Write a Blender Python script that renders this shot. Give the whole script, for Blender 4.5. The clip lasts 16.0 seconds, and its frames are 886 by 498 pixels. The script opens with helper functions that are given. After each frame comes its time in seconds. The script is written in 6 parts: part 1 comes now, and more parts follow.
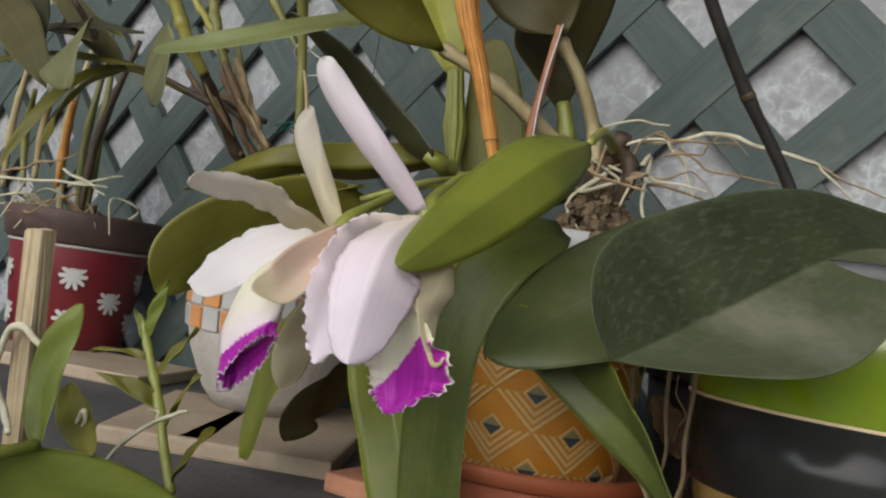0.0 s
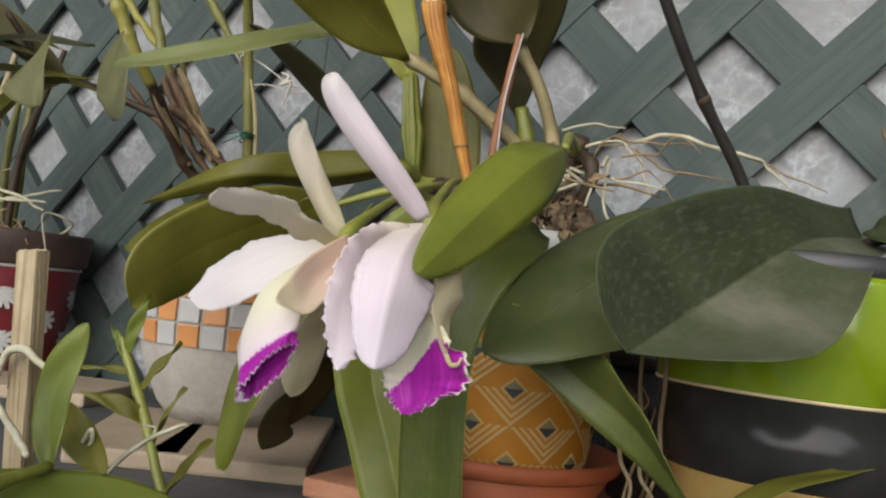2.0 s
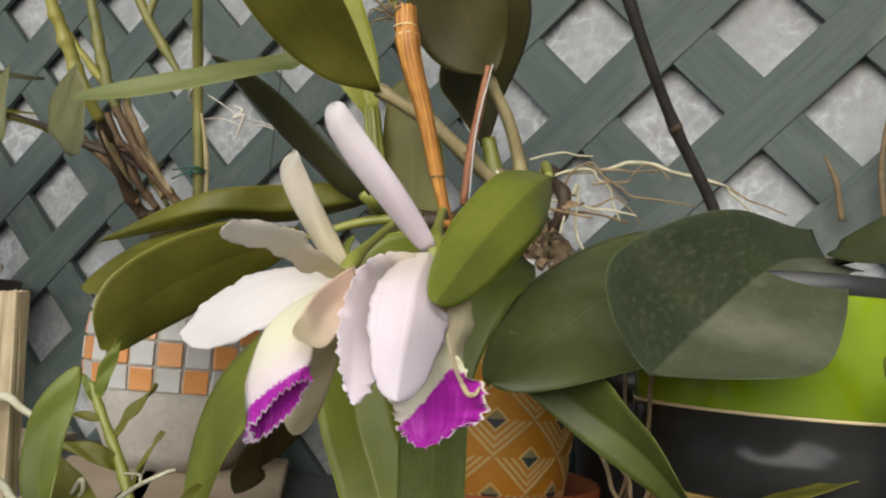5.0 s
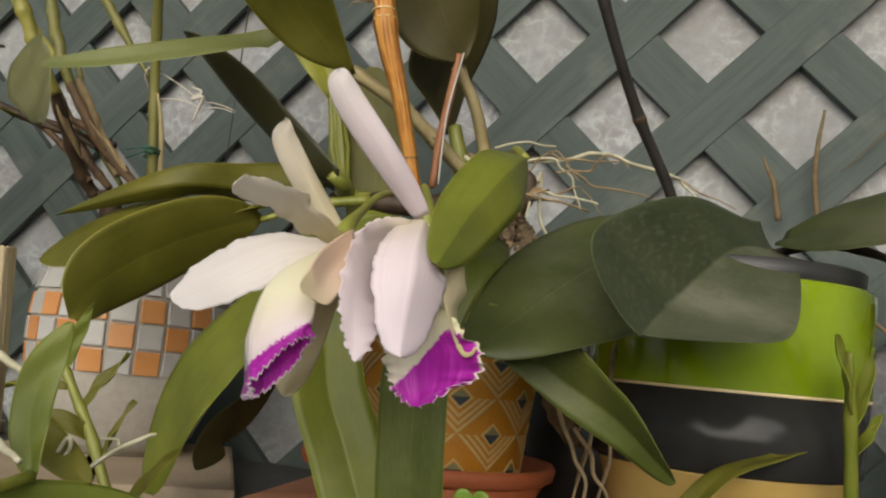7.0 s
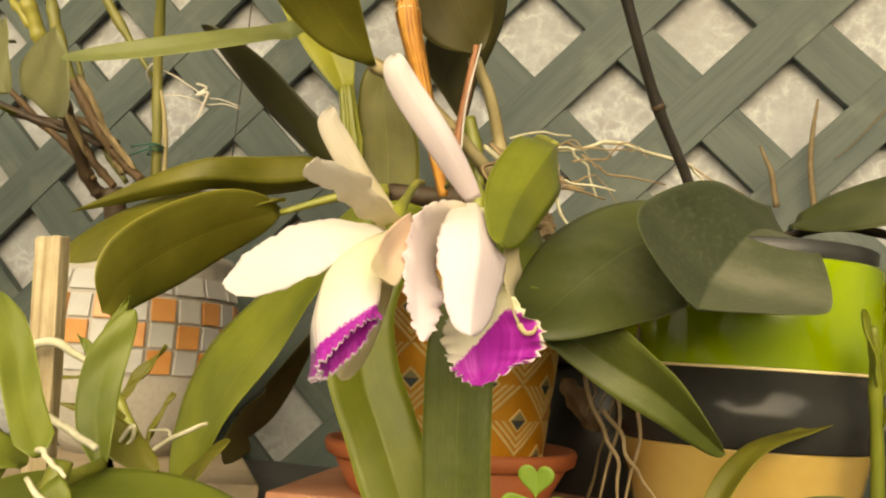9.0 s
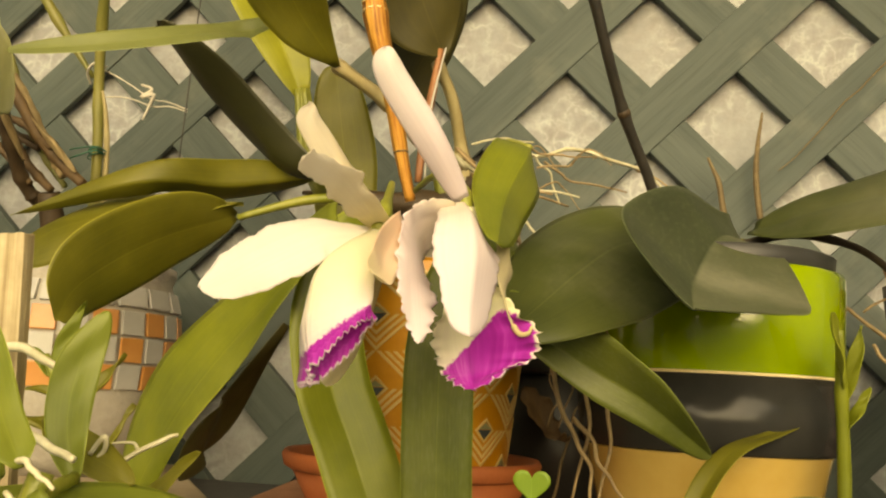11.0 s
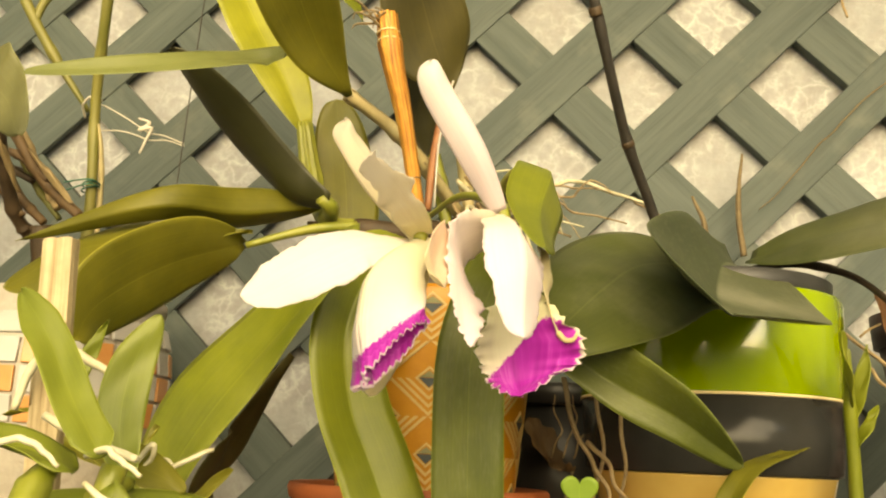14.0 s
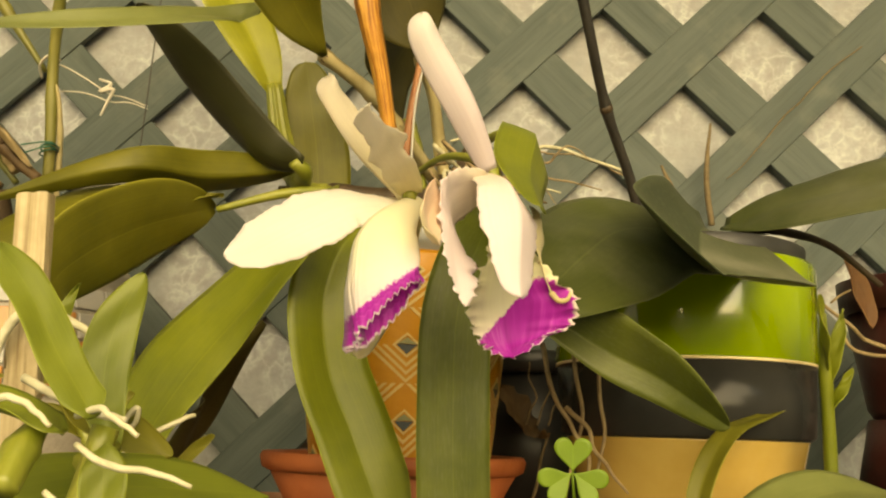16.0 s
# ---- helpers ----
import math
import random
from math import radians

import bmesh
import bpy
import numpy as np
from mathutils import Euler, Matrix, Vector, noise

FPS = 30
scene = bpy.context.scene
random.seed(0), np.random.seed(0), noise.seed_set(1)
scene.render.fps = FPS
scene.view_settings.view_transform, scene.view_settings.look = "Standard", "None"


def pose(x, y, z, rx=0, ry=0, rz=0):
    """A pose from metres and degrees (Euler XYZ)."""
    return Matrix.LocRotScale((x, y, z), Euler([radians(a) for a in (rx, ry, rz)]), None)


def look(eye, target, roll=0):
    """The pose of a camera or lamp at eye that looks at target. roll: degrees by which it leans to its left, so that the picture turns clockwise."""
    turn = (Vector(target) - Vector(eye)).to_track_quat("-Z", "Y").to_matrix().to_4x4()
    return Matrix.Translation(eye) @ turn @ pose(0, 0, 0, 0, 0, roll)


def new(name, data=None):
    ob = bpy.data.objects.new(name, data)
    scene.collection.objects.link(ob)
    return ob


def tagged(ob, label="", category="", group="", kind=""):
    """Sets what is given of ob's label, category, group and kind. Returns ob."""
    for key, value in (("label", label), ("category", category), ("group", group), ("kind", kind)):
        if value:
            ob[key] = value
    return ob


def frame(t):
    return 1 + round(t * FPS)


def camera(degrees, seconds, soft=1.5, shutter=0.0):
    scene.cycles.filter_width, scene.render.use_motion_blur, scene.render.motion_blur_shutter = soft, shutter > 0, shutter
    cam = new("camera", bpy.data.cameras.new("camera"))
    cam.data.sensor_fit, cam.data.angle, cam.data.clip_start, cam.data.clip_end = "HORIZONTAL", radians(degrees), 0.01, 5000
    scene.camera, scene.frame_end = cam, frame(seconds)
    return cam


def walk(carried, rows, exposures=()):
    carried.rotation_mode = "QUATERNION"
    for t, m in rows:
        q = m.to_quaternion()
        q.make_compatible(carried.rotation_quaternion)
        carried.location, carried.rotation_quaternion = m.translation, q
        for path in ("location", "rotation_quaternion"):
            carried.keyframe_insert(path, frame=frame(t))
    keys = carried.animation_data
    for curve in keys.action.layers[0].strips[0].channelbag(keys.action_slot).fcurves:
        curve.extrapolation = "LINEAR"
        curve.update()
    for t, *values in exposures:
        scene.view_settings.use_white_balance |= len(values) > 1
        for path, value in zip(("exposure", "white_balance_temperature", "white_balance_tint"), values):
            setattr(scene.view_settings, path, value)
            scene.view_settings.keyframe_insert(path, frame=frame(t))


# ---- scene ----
cam = camera(53.0, 16.0, soft=2.2)
PATH = [
    (0, (0.015, 0.01, 0.171), (-1.11, 1.662, 0.248), 8.8),
    (0.5, (0.008, 0.007, 0.169), (-1.085, 1.68, 0.255), 8.1),
    (1, (0.006, 0.002, 0.171), (-1.058, 1.693, 0.275), 7.6),
    (1.5, (-0.005, -0.012, 0.166), (-0.997, 1.721, 0.279), 7.0),
    (2, (-0.015, -0.029, 0.167), (-0.952, 1.735, 0.271), 6.3),
    (2.5, (-0.017, -0.029, 0.161), (-0.906, 1.76, 0.269), 5.7),
    (3, (-0.029, -0.035, 0.162), (-0.904, 1.76, 0.276), 5.2),
    (3.5, (-0.037, -0.034, 0.157), (-0.893, 1.769, 0.286), 4.9),
    (4, (-0.044, -0.038, 0.163), (-0.874, 1.775, 0.321), 4.5),
    (6.5, (-0.075, -0.055, 0.145), (-0.695, 1.832, 0.378), 5.2),
    (7, (-0.085, -0.065, 0.136), (-0.66, 1.835, 0.379), 5.3),
    (7.5, (-0.096, -0.074, 0.13), (-0.636, 1.835, 0.381), 4.9),
    (8, (-0.102, -0.081, 0.131), (-0.608, 1.836, 0.387), 4.3),
    (8.5, (-0.113, -0.086, 0.128), (-0.608, 1.833, 0.394), 4.5),
    (9, (-0.127, -0.081, 0.122), (-0.606, 1.844, 0.381), 3.8),
    (11.5, (-0.17, -0.074, 0.109), (-0.433, 1.877, 0.464), 3.0),
    (12, (-0.179, -0.079, 0.102), (-0.428, 1.859, 0.528), 2.8),
    (12.5, (-0.184, -0.083, 0.096), (-0.423, 1.847, 0.565), 2.8),
    (13, (-0.19, -0.077, 0.09), (-0.403, 1.853, 0.572), 3.0),
    (13.5, (-0.198, -0.075, 0.087), (-0.398, 1.857, 0.56), 2.5),
    (14, (-0.204, -0.079, 0.087), (-0.379, 1.86, 0.543), 2.4),
    (14.5, (-0.209, -0.077, 0.087), (-0.357, 1.867, 0.534), 2.3),
    (15, (-0.217, -0.067, 0.083), (-0.336, 1.883, 0.51), 2.0),
    (15.5, (-0.217, -0.064, 0.086), (-0.313, 1.889, 0.508), 1.8),
    (16, (-0.222, -0.069, 0.081), (-0.285, 1.888, 0.49), 1.8),
]
LIGHT = [(0, 0.28, 5850, 10), (1, 0.3, 5860, 10), (1.5, 0.38, 5880, 10), (2, 0.43, 5900, 10), (2.5, 0.27, 5920, 10), (3.6, 0.25, 5950, 10), (4, 0.94, 5900, 9), (5.2, 0.43, 6100, 9), (6.5, 0.27, 6350, 9),
         (7.5, 0.39, 6600, 8), (8.5, 0.5, 7700, 7), (9, 1.01, 9200, 5), (11.5, 0.92, 11500, 2), (12, 0.95, 11300, 2), (12.5, 1.29, 10800, 2), (13.5, 1.1, 11300, 2), (14, 1.34, 11000, 2), (15, 0.96, 12000, 2), (15.5, 1.06, 12000, 2), (16, 0.91, 12300, 0)]
walk(cam, [(t, look(eye, target, roll)) for t, eye, target, roll in PATH], LIGHT)

# ---- world, sun, exposure ----
world = bpy.data.worlds.new("sky")
scene.world = world
world.use_nodes = True
_wn = world.node_tree
_sky = _wn.nodes.new("ShaderNodeTexSky")
_sky.sky_type, _sky.sun_disc = "NISHITA", False
_sky.sun_elevation, _sky.sun_rotation = radians(30), radians(171)
_wn.links.new(_sky.outputs[0], _wn.nodes["Background"].inputs[0])
_wn.nodes["Background"].inputs[1].default_value = 0.15

sun = new("sun", bpy.data.lights.new("sun", "SUN"))
sun.data.energy, sun.data.angle, sun.data.color = 2.95, radians(70), (1.0, 0.89, 0.73)
sun.matrix_world = look((0.3, -2.0, 1.2), (0, 0, 0))

# ---- materials ----


def shader(name):
    m = bpy.data.materials.new(name)
    m.use_nodes = True
    return m, m.node_tree, m.node_tree.nodes["Principled BSDF"]


def ramp_node(nt, stops):
    r = nt.nodes.new("ShaderNodeValToRGB")
    e = r.color_ramp.elements
    while len(e) < len(stops):
        e.new(0.5)
    for el, (p, c) in zip(e, stops):
        el.position, el.color = p, (*c, 1)
    return r


def noise_node(nt, scale, detail=4, rough=0.55, stretch=None, coords="Object"):
    tc = nt.nodes.new("ShaderNodeTexCoord")
    n = nt.nodes.new("ShaderNodeTexNoise")
    n.inputs["Scale"].default_value, n.inputs["Detail"].default_value, n.inputs["Roughness"].default_value = scale, detail, rough
    if stretch:
        mp = nt.nodes.new("ShaderNodeMapping")
        mp.inputs["Scale"].default_value = stretch[:3]
        if len(stretch) > 3:
            mp.inputs["Rotation"].default_value = [radians(a) for a in stretch[3:]]
        nt.links.new(tc.outputs[coords], mp.inputs[0])
        nt.links.new(mp.outputs[0], n.inputs[0])
    else:
        nt.links.new(tc.outputs[coords], n.inputs[0])
    return n


def mixed(nt, fac, a, b, mode="MIX"):
    m = nt.nodes.new("ShaderNodeMix")
    m.data_type, m.blend_type = "RGBA", mode
    for sock, v in ((m.inputs[0], fac), (m.inputs[6], a), (m.inputs[7], b)):
        if isinstance(v, bpy.types.NodeSocket):
            nt.links.new(v, sock)
        else:
            sock.default_value = v if not isinstance(v, tuple) else (*v, 1)
    return m.outputs[2]


def bump(nt, b, height, strength, distance=0.002):
    n = nt.nodes.new("ShaderNodeBump")
    n.inputs["Strength"].default_value, n.inputs["Distance"].default_value = strength, distance
    nt.links.new(height, n.inputs["Height"])
    nt.links.new(n.outputs[0], b.inputs["Normal"])


def plain(name, c1, c2, rough=0.5, scale=30.0, bumps=0.2, fine=200.0, metal=0.0, spec=0.5, coat=0.0, stretch=None, subsurface=0.0):
    """A surface with two colours in patches, a fine grain and slight relief."""
    m, nt, b = shader(name)
    n1, n2 = noise_node(nt, scale, 4, 0.6, stretch), noise_node(nt, fine, 3, 0.6, stretch)
    r = ramp_node(nt, [(0.3, c1), (0.7, c2)])
    nt.links.new(n1.outputs[0], r.inputs[0])
    col = mixed(nt, 0.25, r.outputs[0], ramp_out(nt, n2, c1, c2))
    nt.links.new(col, b.inputs["Base Color"])
    rr = nt.nodes.new("ShaderNodeMapRange")
    rr.inputs["To Min"].default_value, rr.inputs["To Max"].default_value = max(rough - 0.1, 0.02), min(rough + 0.12, 1)
    nt.links.new(n1.outputs[0], rr.inputs[0])
    nt.links.new(rr.outputs[0], b.inputs["Roughness"])
    b.inputs["Metallic"].default_value, b.inputs["Specular IOR Level"].default_value = metal, spec
    b.inputs["Coat Weight"].default_value = coat
    if subsurface:
        b.inputs["Subsurface Weight"].default_value = subsurface
        b.inputs["Subsurface Radius"].default_value = (0.01, 0.008, 0.006)
        b.inputs["Subsurface Scale"].default_value = 0.3
    bump(nt, b, n2.outputs[0], bumps)
    return m


def ramp_out(nt, n, c1, c2):
    r = ramp_node(nt, [(0.35, c2), (0.65, c1)])
    nt.links.new(n.outputs[0], r.inputs[0])
    return r.outputs[0]


def leafy(name, dark, light, rough=0.38, spots=0.0, translucent=0.25, vein=0.5, dust=0.0, half=False, spec=0.45):
    """Leaf: UV x runs across (0 to 1), y from base to tip. Parallel veins, pale edge and midrib, mottling."""
    m, nt, b = shader(name)
    uv = nt.nodes.new("ShaderNodeUVMap")
    sep = nt.nodes.new("ShaderNodeSeparateXYZ")
    nt.links.new(uv.outputs[0], sep.inputs[0])
    n1 = noise_node(nt, 22, 4, 0.6)
    base = ramp_node(nt, [(0.3, dark), (0.7, light)])
    nt.links.new(n1.outputs[0], base.inputs[0])
    mp = nt.nodes.new("ShaderNodeMapping")
    mp.inputs["Scale"].default_value = (38, 1.2, 1)
    nt.links.new(uv.outputs[0], mp.inputs[0])
    veins = nt.nodes.new("ShaderNodeTexNoise")
    veins.inputs["Scale"].default_value, veins.inputs["Detail"].default_value = 1.0, 3
    nt.links.new(mp.outputs[0], veins.inputs[0])
    vr = ramp_node(nt, [(0.35, (0, 0, 0)), (0.7, (1, 1, 1))])
    nt.links.new(veins.outputs[0], vr.inputs[0])
    fac = nt.nodes.new("ShaderNodeMath")
    fac.operation = "MULTIPLY"
    nt.links.new(vr.outputs[0], fac.inputs[0])
    fac.inputs[1].default_value = 0.3 * vein
    col = mixed(nt, fac.outputs[0], base.outputs[0], tuple(min(1, c * 1.5) for c in light))
    # pale margin and midrib
    off = nt.nodes.new("ShaderNodeMath")
    off.operation = "SUBTRACT"
    nt.links.new(sep.outputs[0], off.inputs[0])
    off.inputs[1].default_value = 0.5
    ab = nt.nodes.new("ShaderNodeMath")
    ab.operation = "ABSOLUTE"
    nt.links.new(off.outputs[0], ab.inputs[0])
    edge = ramp_node(nt, [(0.0, (0.2, 0.2, 0.2)), (0.012, (0, 0, 0)), (0.485, (0, 0, 0)), (0.5, (0.8, 0.8, 0.8))])
    nt.links.new(ab.outputs[0], edge.inputs[0])
    col = mixed(nt, edge.outputs[0], col, tuple(min(1, c * 2.0 + 0.02) for c in light))
    if spots:
        mp2 = nt.nodes.new("ShaderNodeMapping")
        mp2.inputs["Scale"].default_value = (30, 34, 1)
        nt.links.new(uv.outputs[0], mp2.inputs[0])
        sp = nt.nodes.new("ShaderNodeTexNoise")
        sp.inputs["Scale"].default_value, sp.inputs["Detail"].default_value = 1.0, 2
        nt.links.new(mp2.outputs[0], sp.inputs[0])
        sr = ramp_node(nt, [(0.5, (0, 0, 0)), (0.74, (spots, spots, spots))])
        nt.links.new(sp.outputs[0], sr.inputs[0])
        col = mixed(nt, sr.outputs[0], col, (0.2, 0.22, 0.15))
    dn = noise_node(nt, 9, 6, 0.7)
    dr = ramp_node(nt, [(0.45, (0, 0, 0)), (0.75, (dust, dust, dust))])
    nt.links.new(dn.outputs[0], dr.inputs[0])
    dusty = dr.outputs[0]
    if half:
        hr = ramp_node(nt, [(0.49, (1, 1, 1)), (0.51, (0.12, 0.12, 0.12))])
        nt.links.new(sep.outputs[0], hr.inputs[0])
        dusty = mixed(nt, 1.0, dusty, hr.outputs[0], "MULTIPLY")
        # even paler tint on the half below UV x 0.5
        pale_half = ramp_node(nt, [(0.49, (0.36, 0.36, 0.36)), (0.51, (0, 0, 0))])
        nt.links.new(sep.outputs[0], pale_half.inputs[0])
        col = mixed(nt, pale_half.outputs[0], col, (0.13, 0.14, 0.075))
    col = mixed(nt, dusty, col, (0.30, 0.29, 0.22))
    nt.links.new(col, b.inputs["Base Color"])
    rr = nt.nodes.new("ShaderNodeMapRange")
    rr.inputs["To Min"].default_value, rr.inputs["To Max"].default_value = rough - 0.06, rough + 0.16
    nt.links.new(dn.outputs[0], rr.inputs[0])
    nt.links.new(rr.outputs[0], b.inputs["Roughness"])
    b.inputs["Specular IOR Level"].default_value = spec
    bump(nt, b, veins.outputs[0], 0.22, 0.0006)
    if translucent:
        tr = nt.nodes.new("ShaderNodeBsdfTranslucent")
        tcol = mixed(nt, 1.0, col, (1.0, 1.1, 0.45), "MULTIPLY")
        nt.links.new(tcol, tr.inputs[0])
        mx = nt.nodes.new("ShaderNodeMixShader")
        mx.inputs[0].default_value = translucent
        out = nt.nodes["Material Output"]
        nt.links.new(b.outputs[0], mx.inputs[1])
        nt.links.new(tr.outputs[0], mx.inputs[2])
        nt.links.new(mx.outputs[0], out.inputs[0])
    return m


def petaly(name, inner, outer, tip, rough=0.5, translucent=0.38, purple=None):
    """Petal: UV y from base (0) to tip (1)."""
    m, nt, b = shader(name)
    uv = nt.nodes.new("ShaderNodeUVMap")
    sep = nt.nodes.new("ShaderNodeSeparateXYZ")
    nt.links.new(uv.outputs[0], sep.inputs[0])
    nz = noise_node(nt, 60, 4, 0.65)
    ad = nt.nodes.new("ShaderNodeMath")
    ad.operation = "MULTIPLY_ADD"
    nt.links.new(nz.outputs[0], ad.inputs[0])
    ad.inputs[1].default_value = 0.22
    nt.links.new(sep.outputs[1], ad.inputs[2])
    stops = [(0.08, inner), (0.55, outer), (1.0, tip)]
    r = ramp_node(nt, stops)
    nt.links.new(ad.outputs[0], r.inputs[0])
    mp = nt.nodes.new("ShaderNodeMapping")
    mp.inputs["Scale"].default_value = (14, 2.0, 1) if purple else (22, 1.0, 1)
    nt.links.new(uv.outputs[0], mp.inputs[0])
    veins = nt.nodes.new("ShaderNodeTexNoise")
    veins.inputs["Scale"].default_value, veins.inputs["Detail"].default_value = 1.0, 4
    nt.links.new(mp.outputs[0], veins.inputs[0])
    vr = ramp_node(nt, [(0.32, (0.885, 0.865, 0.875)), (0.66, (0.935, 0.93, 0.93))])
    nt.links.new(veins.outputs[0], vr.inputs[0])
    col = mixed(nt, 1.0, r.outputs[0], vr.outputs[0], "MULTIPLY")
    if purple:
        # crimson-purple apron: starts at a slanting, frayed line, ends at a pale frilled rim
        lines, rim = purple
        pn = noise_node(nt, 520, 4, 0.75)
        tc = nt.nodes.new("ShaderNodeTexCoord")
        depth = None
        for nx, nz, off in lines:
            dot = nt.nodes.new("ShaderNodeVectorMath")
            dot.operation = "DOT_PRODUCT"
            nt.links.new(tc.outputs["Object"], dot.inputs[0])
            dot.inputs[1].default_value = (nx, 0, nz)
            sub = nt.nodes.new("ShaderNodeMath")
            sub.operation = "ADD"
            sub.inputs[1].default_value = off
            nt.links.new(dot.outputs["Value"], sub.inputs[0])
            if depth is None:
                depth = sub.outputs[0]
            else:
                least = nt.nodes.new("ShaderNodeMath")
                least.operation = "MINIMUM"
                nt.links.new(depth, least.inputs[0])
                nt.links.new(sub.outputs[0], least.inputs[1])
                depth = least.outputs[0]
        e1 = nt.nodes.new("ShaderNodeMath")
        e1.operation = "MULTIPLY_ADD"
        nt.links.new(pn.outputs[0], e1.inputs[0])
        e1.inputs[1].default_value = 0.007
        nt.links.new(depth, e1.inputs[2])
        far = nt.nodes.new("ShaderNodeMapRange")
        far.inputs["From Min"].default_value, far.inputs["From Max"].default_value = 0.0030, 0.0044
        nt.links.new(e1.outputs[0], far.inputs[0])
        pr = far
        side = nt.nodes.new("ShaderNodeMath")
        side.operation = "PINGPONG"
        side.inputs[1].default_value = 0.5
        nt.links.new(sep.outputs[0], side.inputs[0])
        fray = nt.nodes.new("ShaderNodeMath")
        fray.operation = "MULTIPLY_ADD"
        nt.links.new(pn.outputs[0], fray.inputs[0])
        fray.inputs[1].default_value = rim
        nt.links.new(side.outputs[0], fray.inputs[2])
        sr = ramp_node(nt, [(rim * 0.9, (0.12, 0.12, 0.12)), (rim * 1.3, (1, 1, 1))])
        nt.links.new(fray.outputs[0], sr.inputs[0])
        pmask = mixed(nt, 1.0, pr.outputs[0], sr.outputs[0], "MULTIPLY")
        pv = ramp_node(nt, [(0.32, (0.34, 0.008, 0.3)), (0.55, (0.46, 0.02, 0.42)), (0.75, (0.58, 0.1, 0.53))])
        nt.links.new(veins.outputs[0], pv.inputs[0])
        col = mixed(nt, pmask, col, pv.outputs[0])
    nt.links.new(col, b.inputs["Base Color"])
    b.inputs["Roughness"].default_value = rough
    b.inputs["Specular IOR Level"].default_value = 0.25
    b.inputs["Sheen Weight"].default_value = 0.15
    bump(nt, b, veins.outputs[0], 0.1, 0.0006)
    tr = nt.nodes.new("ShaderNodeBsdfTranslucent")
    nt.links.new(col, tr.inputs[0])
    mx = nt.nodes.new("ShaderNodeMixShader")
    mx.inputs[0].default_value = translucent
    nt.links.new(b.outputs[0], mx.inputs[1])
    nt.links.new(tr.outputs[0], mx.inputs[2])
    nt.links.new(mx.outputs[0], nt.nodes["Material Output"].inputs[0])
    return m


LEAF = leafy("cattleya_leaf", (0.06, 0.078, 0.01), (0.12, 0.142, 0.02), 0.4, spots=0.16, dust=0.12)
LEAF_BRIGHT = leafy("bright_leaf", (0.115, 0.14, 0.014), (0.2, 0.225, 0.026), 0.36, dust=0.1)
LEAF_YELLOW = leafy("yellowish_leaf", (0.2, 0.21, 0.02), (0.32, 0.32, 0.035), 0.4)
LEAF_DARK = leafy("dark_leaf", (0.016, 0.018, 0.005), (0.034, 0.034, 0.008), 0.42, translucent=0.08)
LEAF_OLIVE = leafy("olive_leaf", (0.115, 0.113, 0.013), (0.195, 0.183, 0.025), 0.42, translucent=0.35)
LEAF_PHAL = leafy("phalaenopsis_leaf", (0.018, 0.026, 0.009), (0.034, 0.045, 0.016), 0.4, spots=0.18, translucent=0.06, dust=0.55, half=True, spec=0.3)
LEAF_PHAL_PLAIN = leafy("phalaenopsis_leaf_plain", (0.034, 0.045, 0.013), (0.062, 0.074, 0.02), 0.42, translucent=0.1, dust=0.25, spec=0.3)
LEAF_GREY = leafy("greyish_leaf", (0.115, 0.135, 0.04), (0.19, 0.21, 0.07), 0.45, translucent=0.25)
LEAF_DULL = leafy("dull_grey_leaf", (0.085, 0.088, 0.03), (0.14, 0.14, 0.055), 0.5, translucent=0.2)
LEAF_MAROON = leafy("brownish_olive_leaf", (0.042, 0.036, 0.009), (0.075, 0.064, 0.015), 0.5, translucent=0.2)
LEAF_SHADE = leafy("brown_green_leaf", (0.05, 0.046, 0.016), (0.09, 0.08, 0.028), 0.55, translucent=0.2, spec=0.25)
LEAF_LIME = leafy("lime_leaf", (0.11, 0.142, 0.018), (0.182, 0.21, 0.031), 0.42, translucent=0.3)
PETAL = petaly("petal", (0.82, 0.75, 0.6), (0.85, 0.765, 0.79), (0.85, 0.775, 0.82))
PETAL_WHITE = petaly("white_petal", (0.83, 0.77, 0.63), (0.83, 0.795, 0.765), (0.82, 0.785, 0.77))
SEPAL_PINK = petaly("pink_sepal", (0.83, 0.73, 0.78), (0.85, 0.77, 0.8), (0.87, 0.83, 0.81))
PETAL_CREAM = petaly("cream_petal", (0.79, 0.73, 0.48), (0.83, 0.78, 0.65), (0.85, 0.81, 0.72), translucent=0.68)
PETAL_PEACH = petaly("peach_sepal", (0.88, 0.66, 0.5), (0.87, 0.71, 0.55), (0.82, 0.74, 0.5), translucent=0.4)
SEPAL_YELLOW = petaly("yellowish_sepal", (0.78, 0.71, 0.42), (0.8, 0.74, 0.52), (0.8, 0.74, 0.52), translucent=0.6)
LIP = petaly("lip", (0.85, 0.82, 0.6), (0.85, 0.83, 0.63), (0.84, 0.74, 0.81), purple=([(0.78, -1.0, 0.3345)], 0.05))
LIP_WIDE = petaly("wide_lip", (0.84, 0.82, 0.56), (0.82, 0.82, 0.58), (0.84, 0.74, 0.81), purple=([(1.15, -1.0, 0.3715), (-0.25, -1.0, 0.1005)], 0.045))
LIP_CREAM = petaly("lip_throat", (0.84, 0.82, 0.56), (0.82, 0.82, 0.58), (0.84, 0.8, 0.68))
BULB = plain("pseudobulb_skin", (0.14, 0.16, 0.02), (0.26, 0.26, 0.05), 0.42, 40, 0.15, stretch=(1, 1, 0.15))
CANE = plain("dry_cane", (0.28, 0.22, 0.1), (0.42, 0.36, 0.2), 0.6, 60, 0.3, stretch=(1, 1, 0.3))
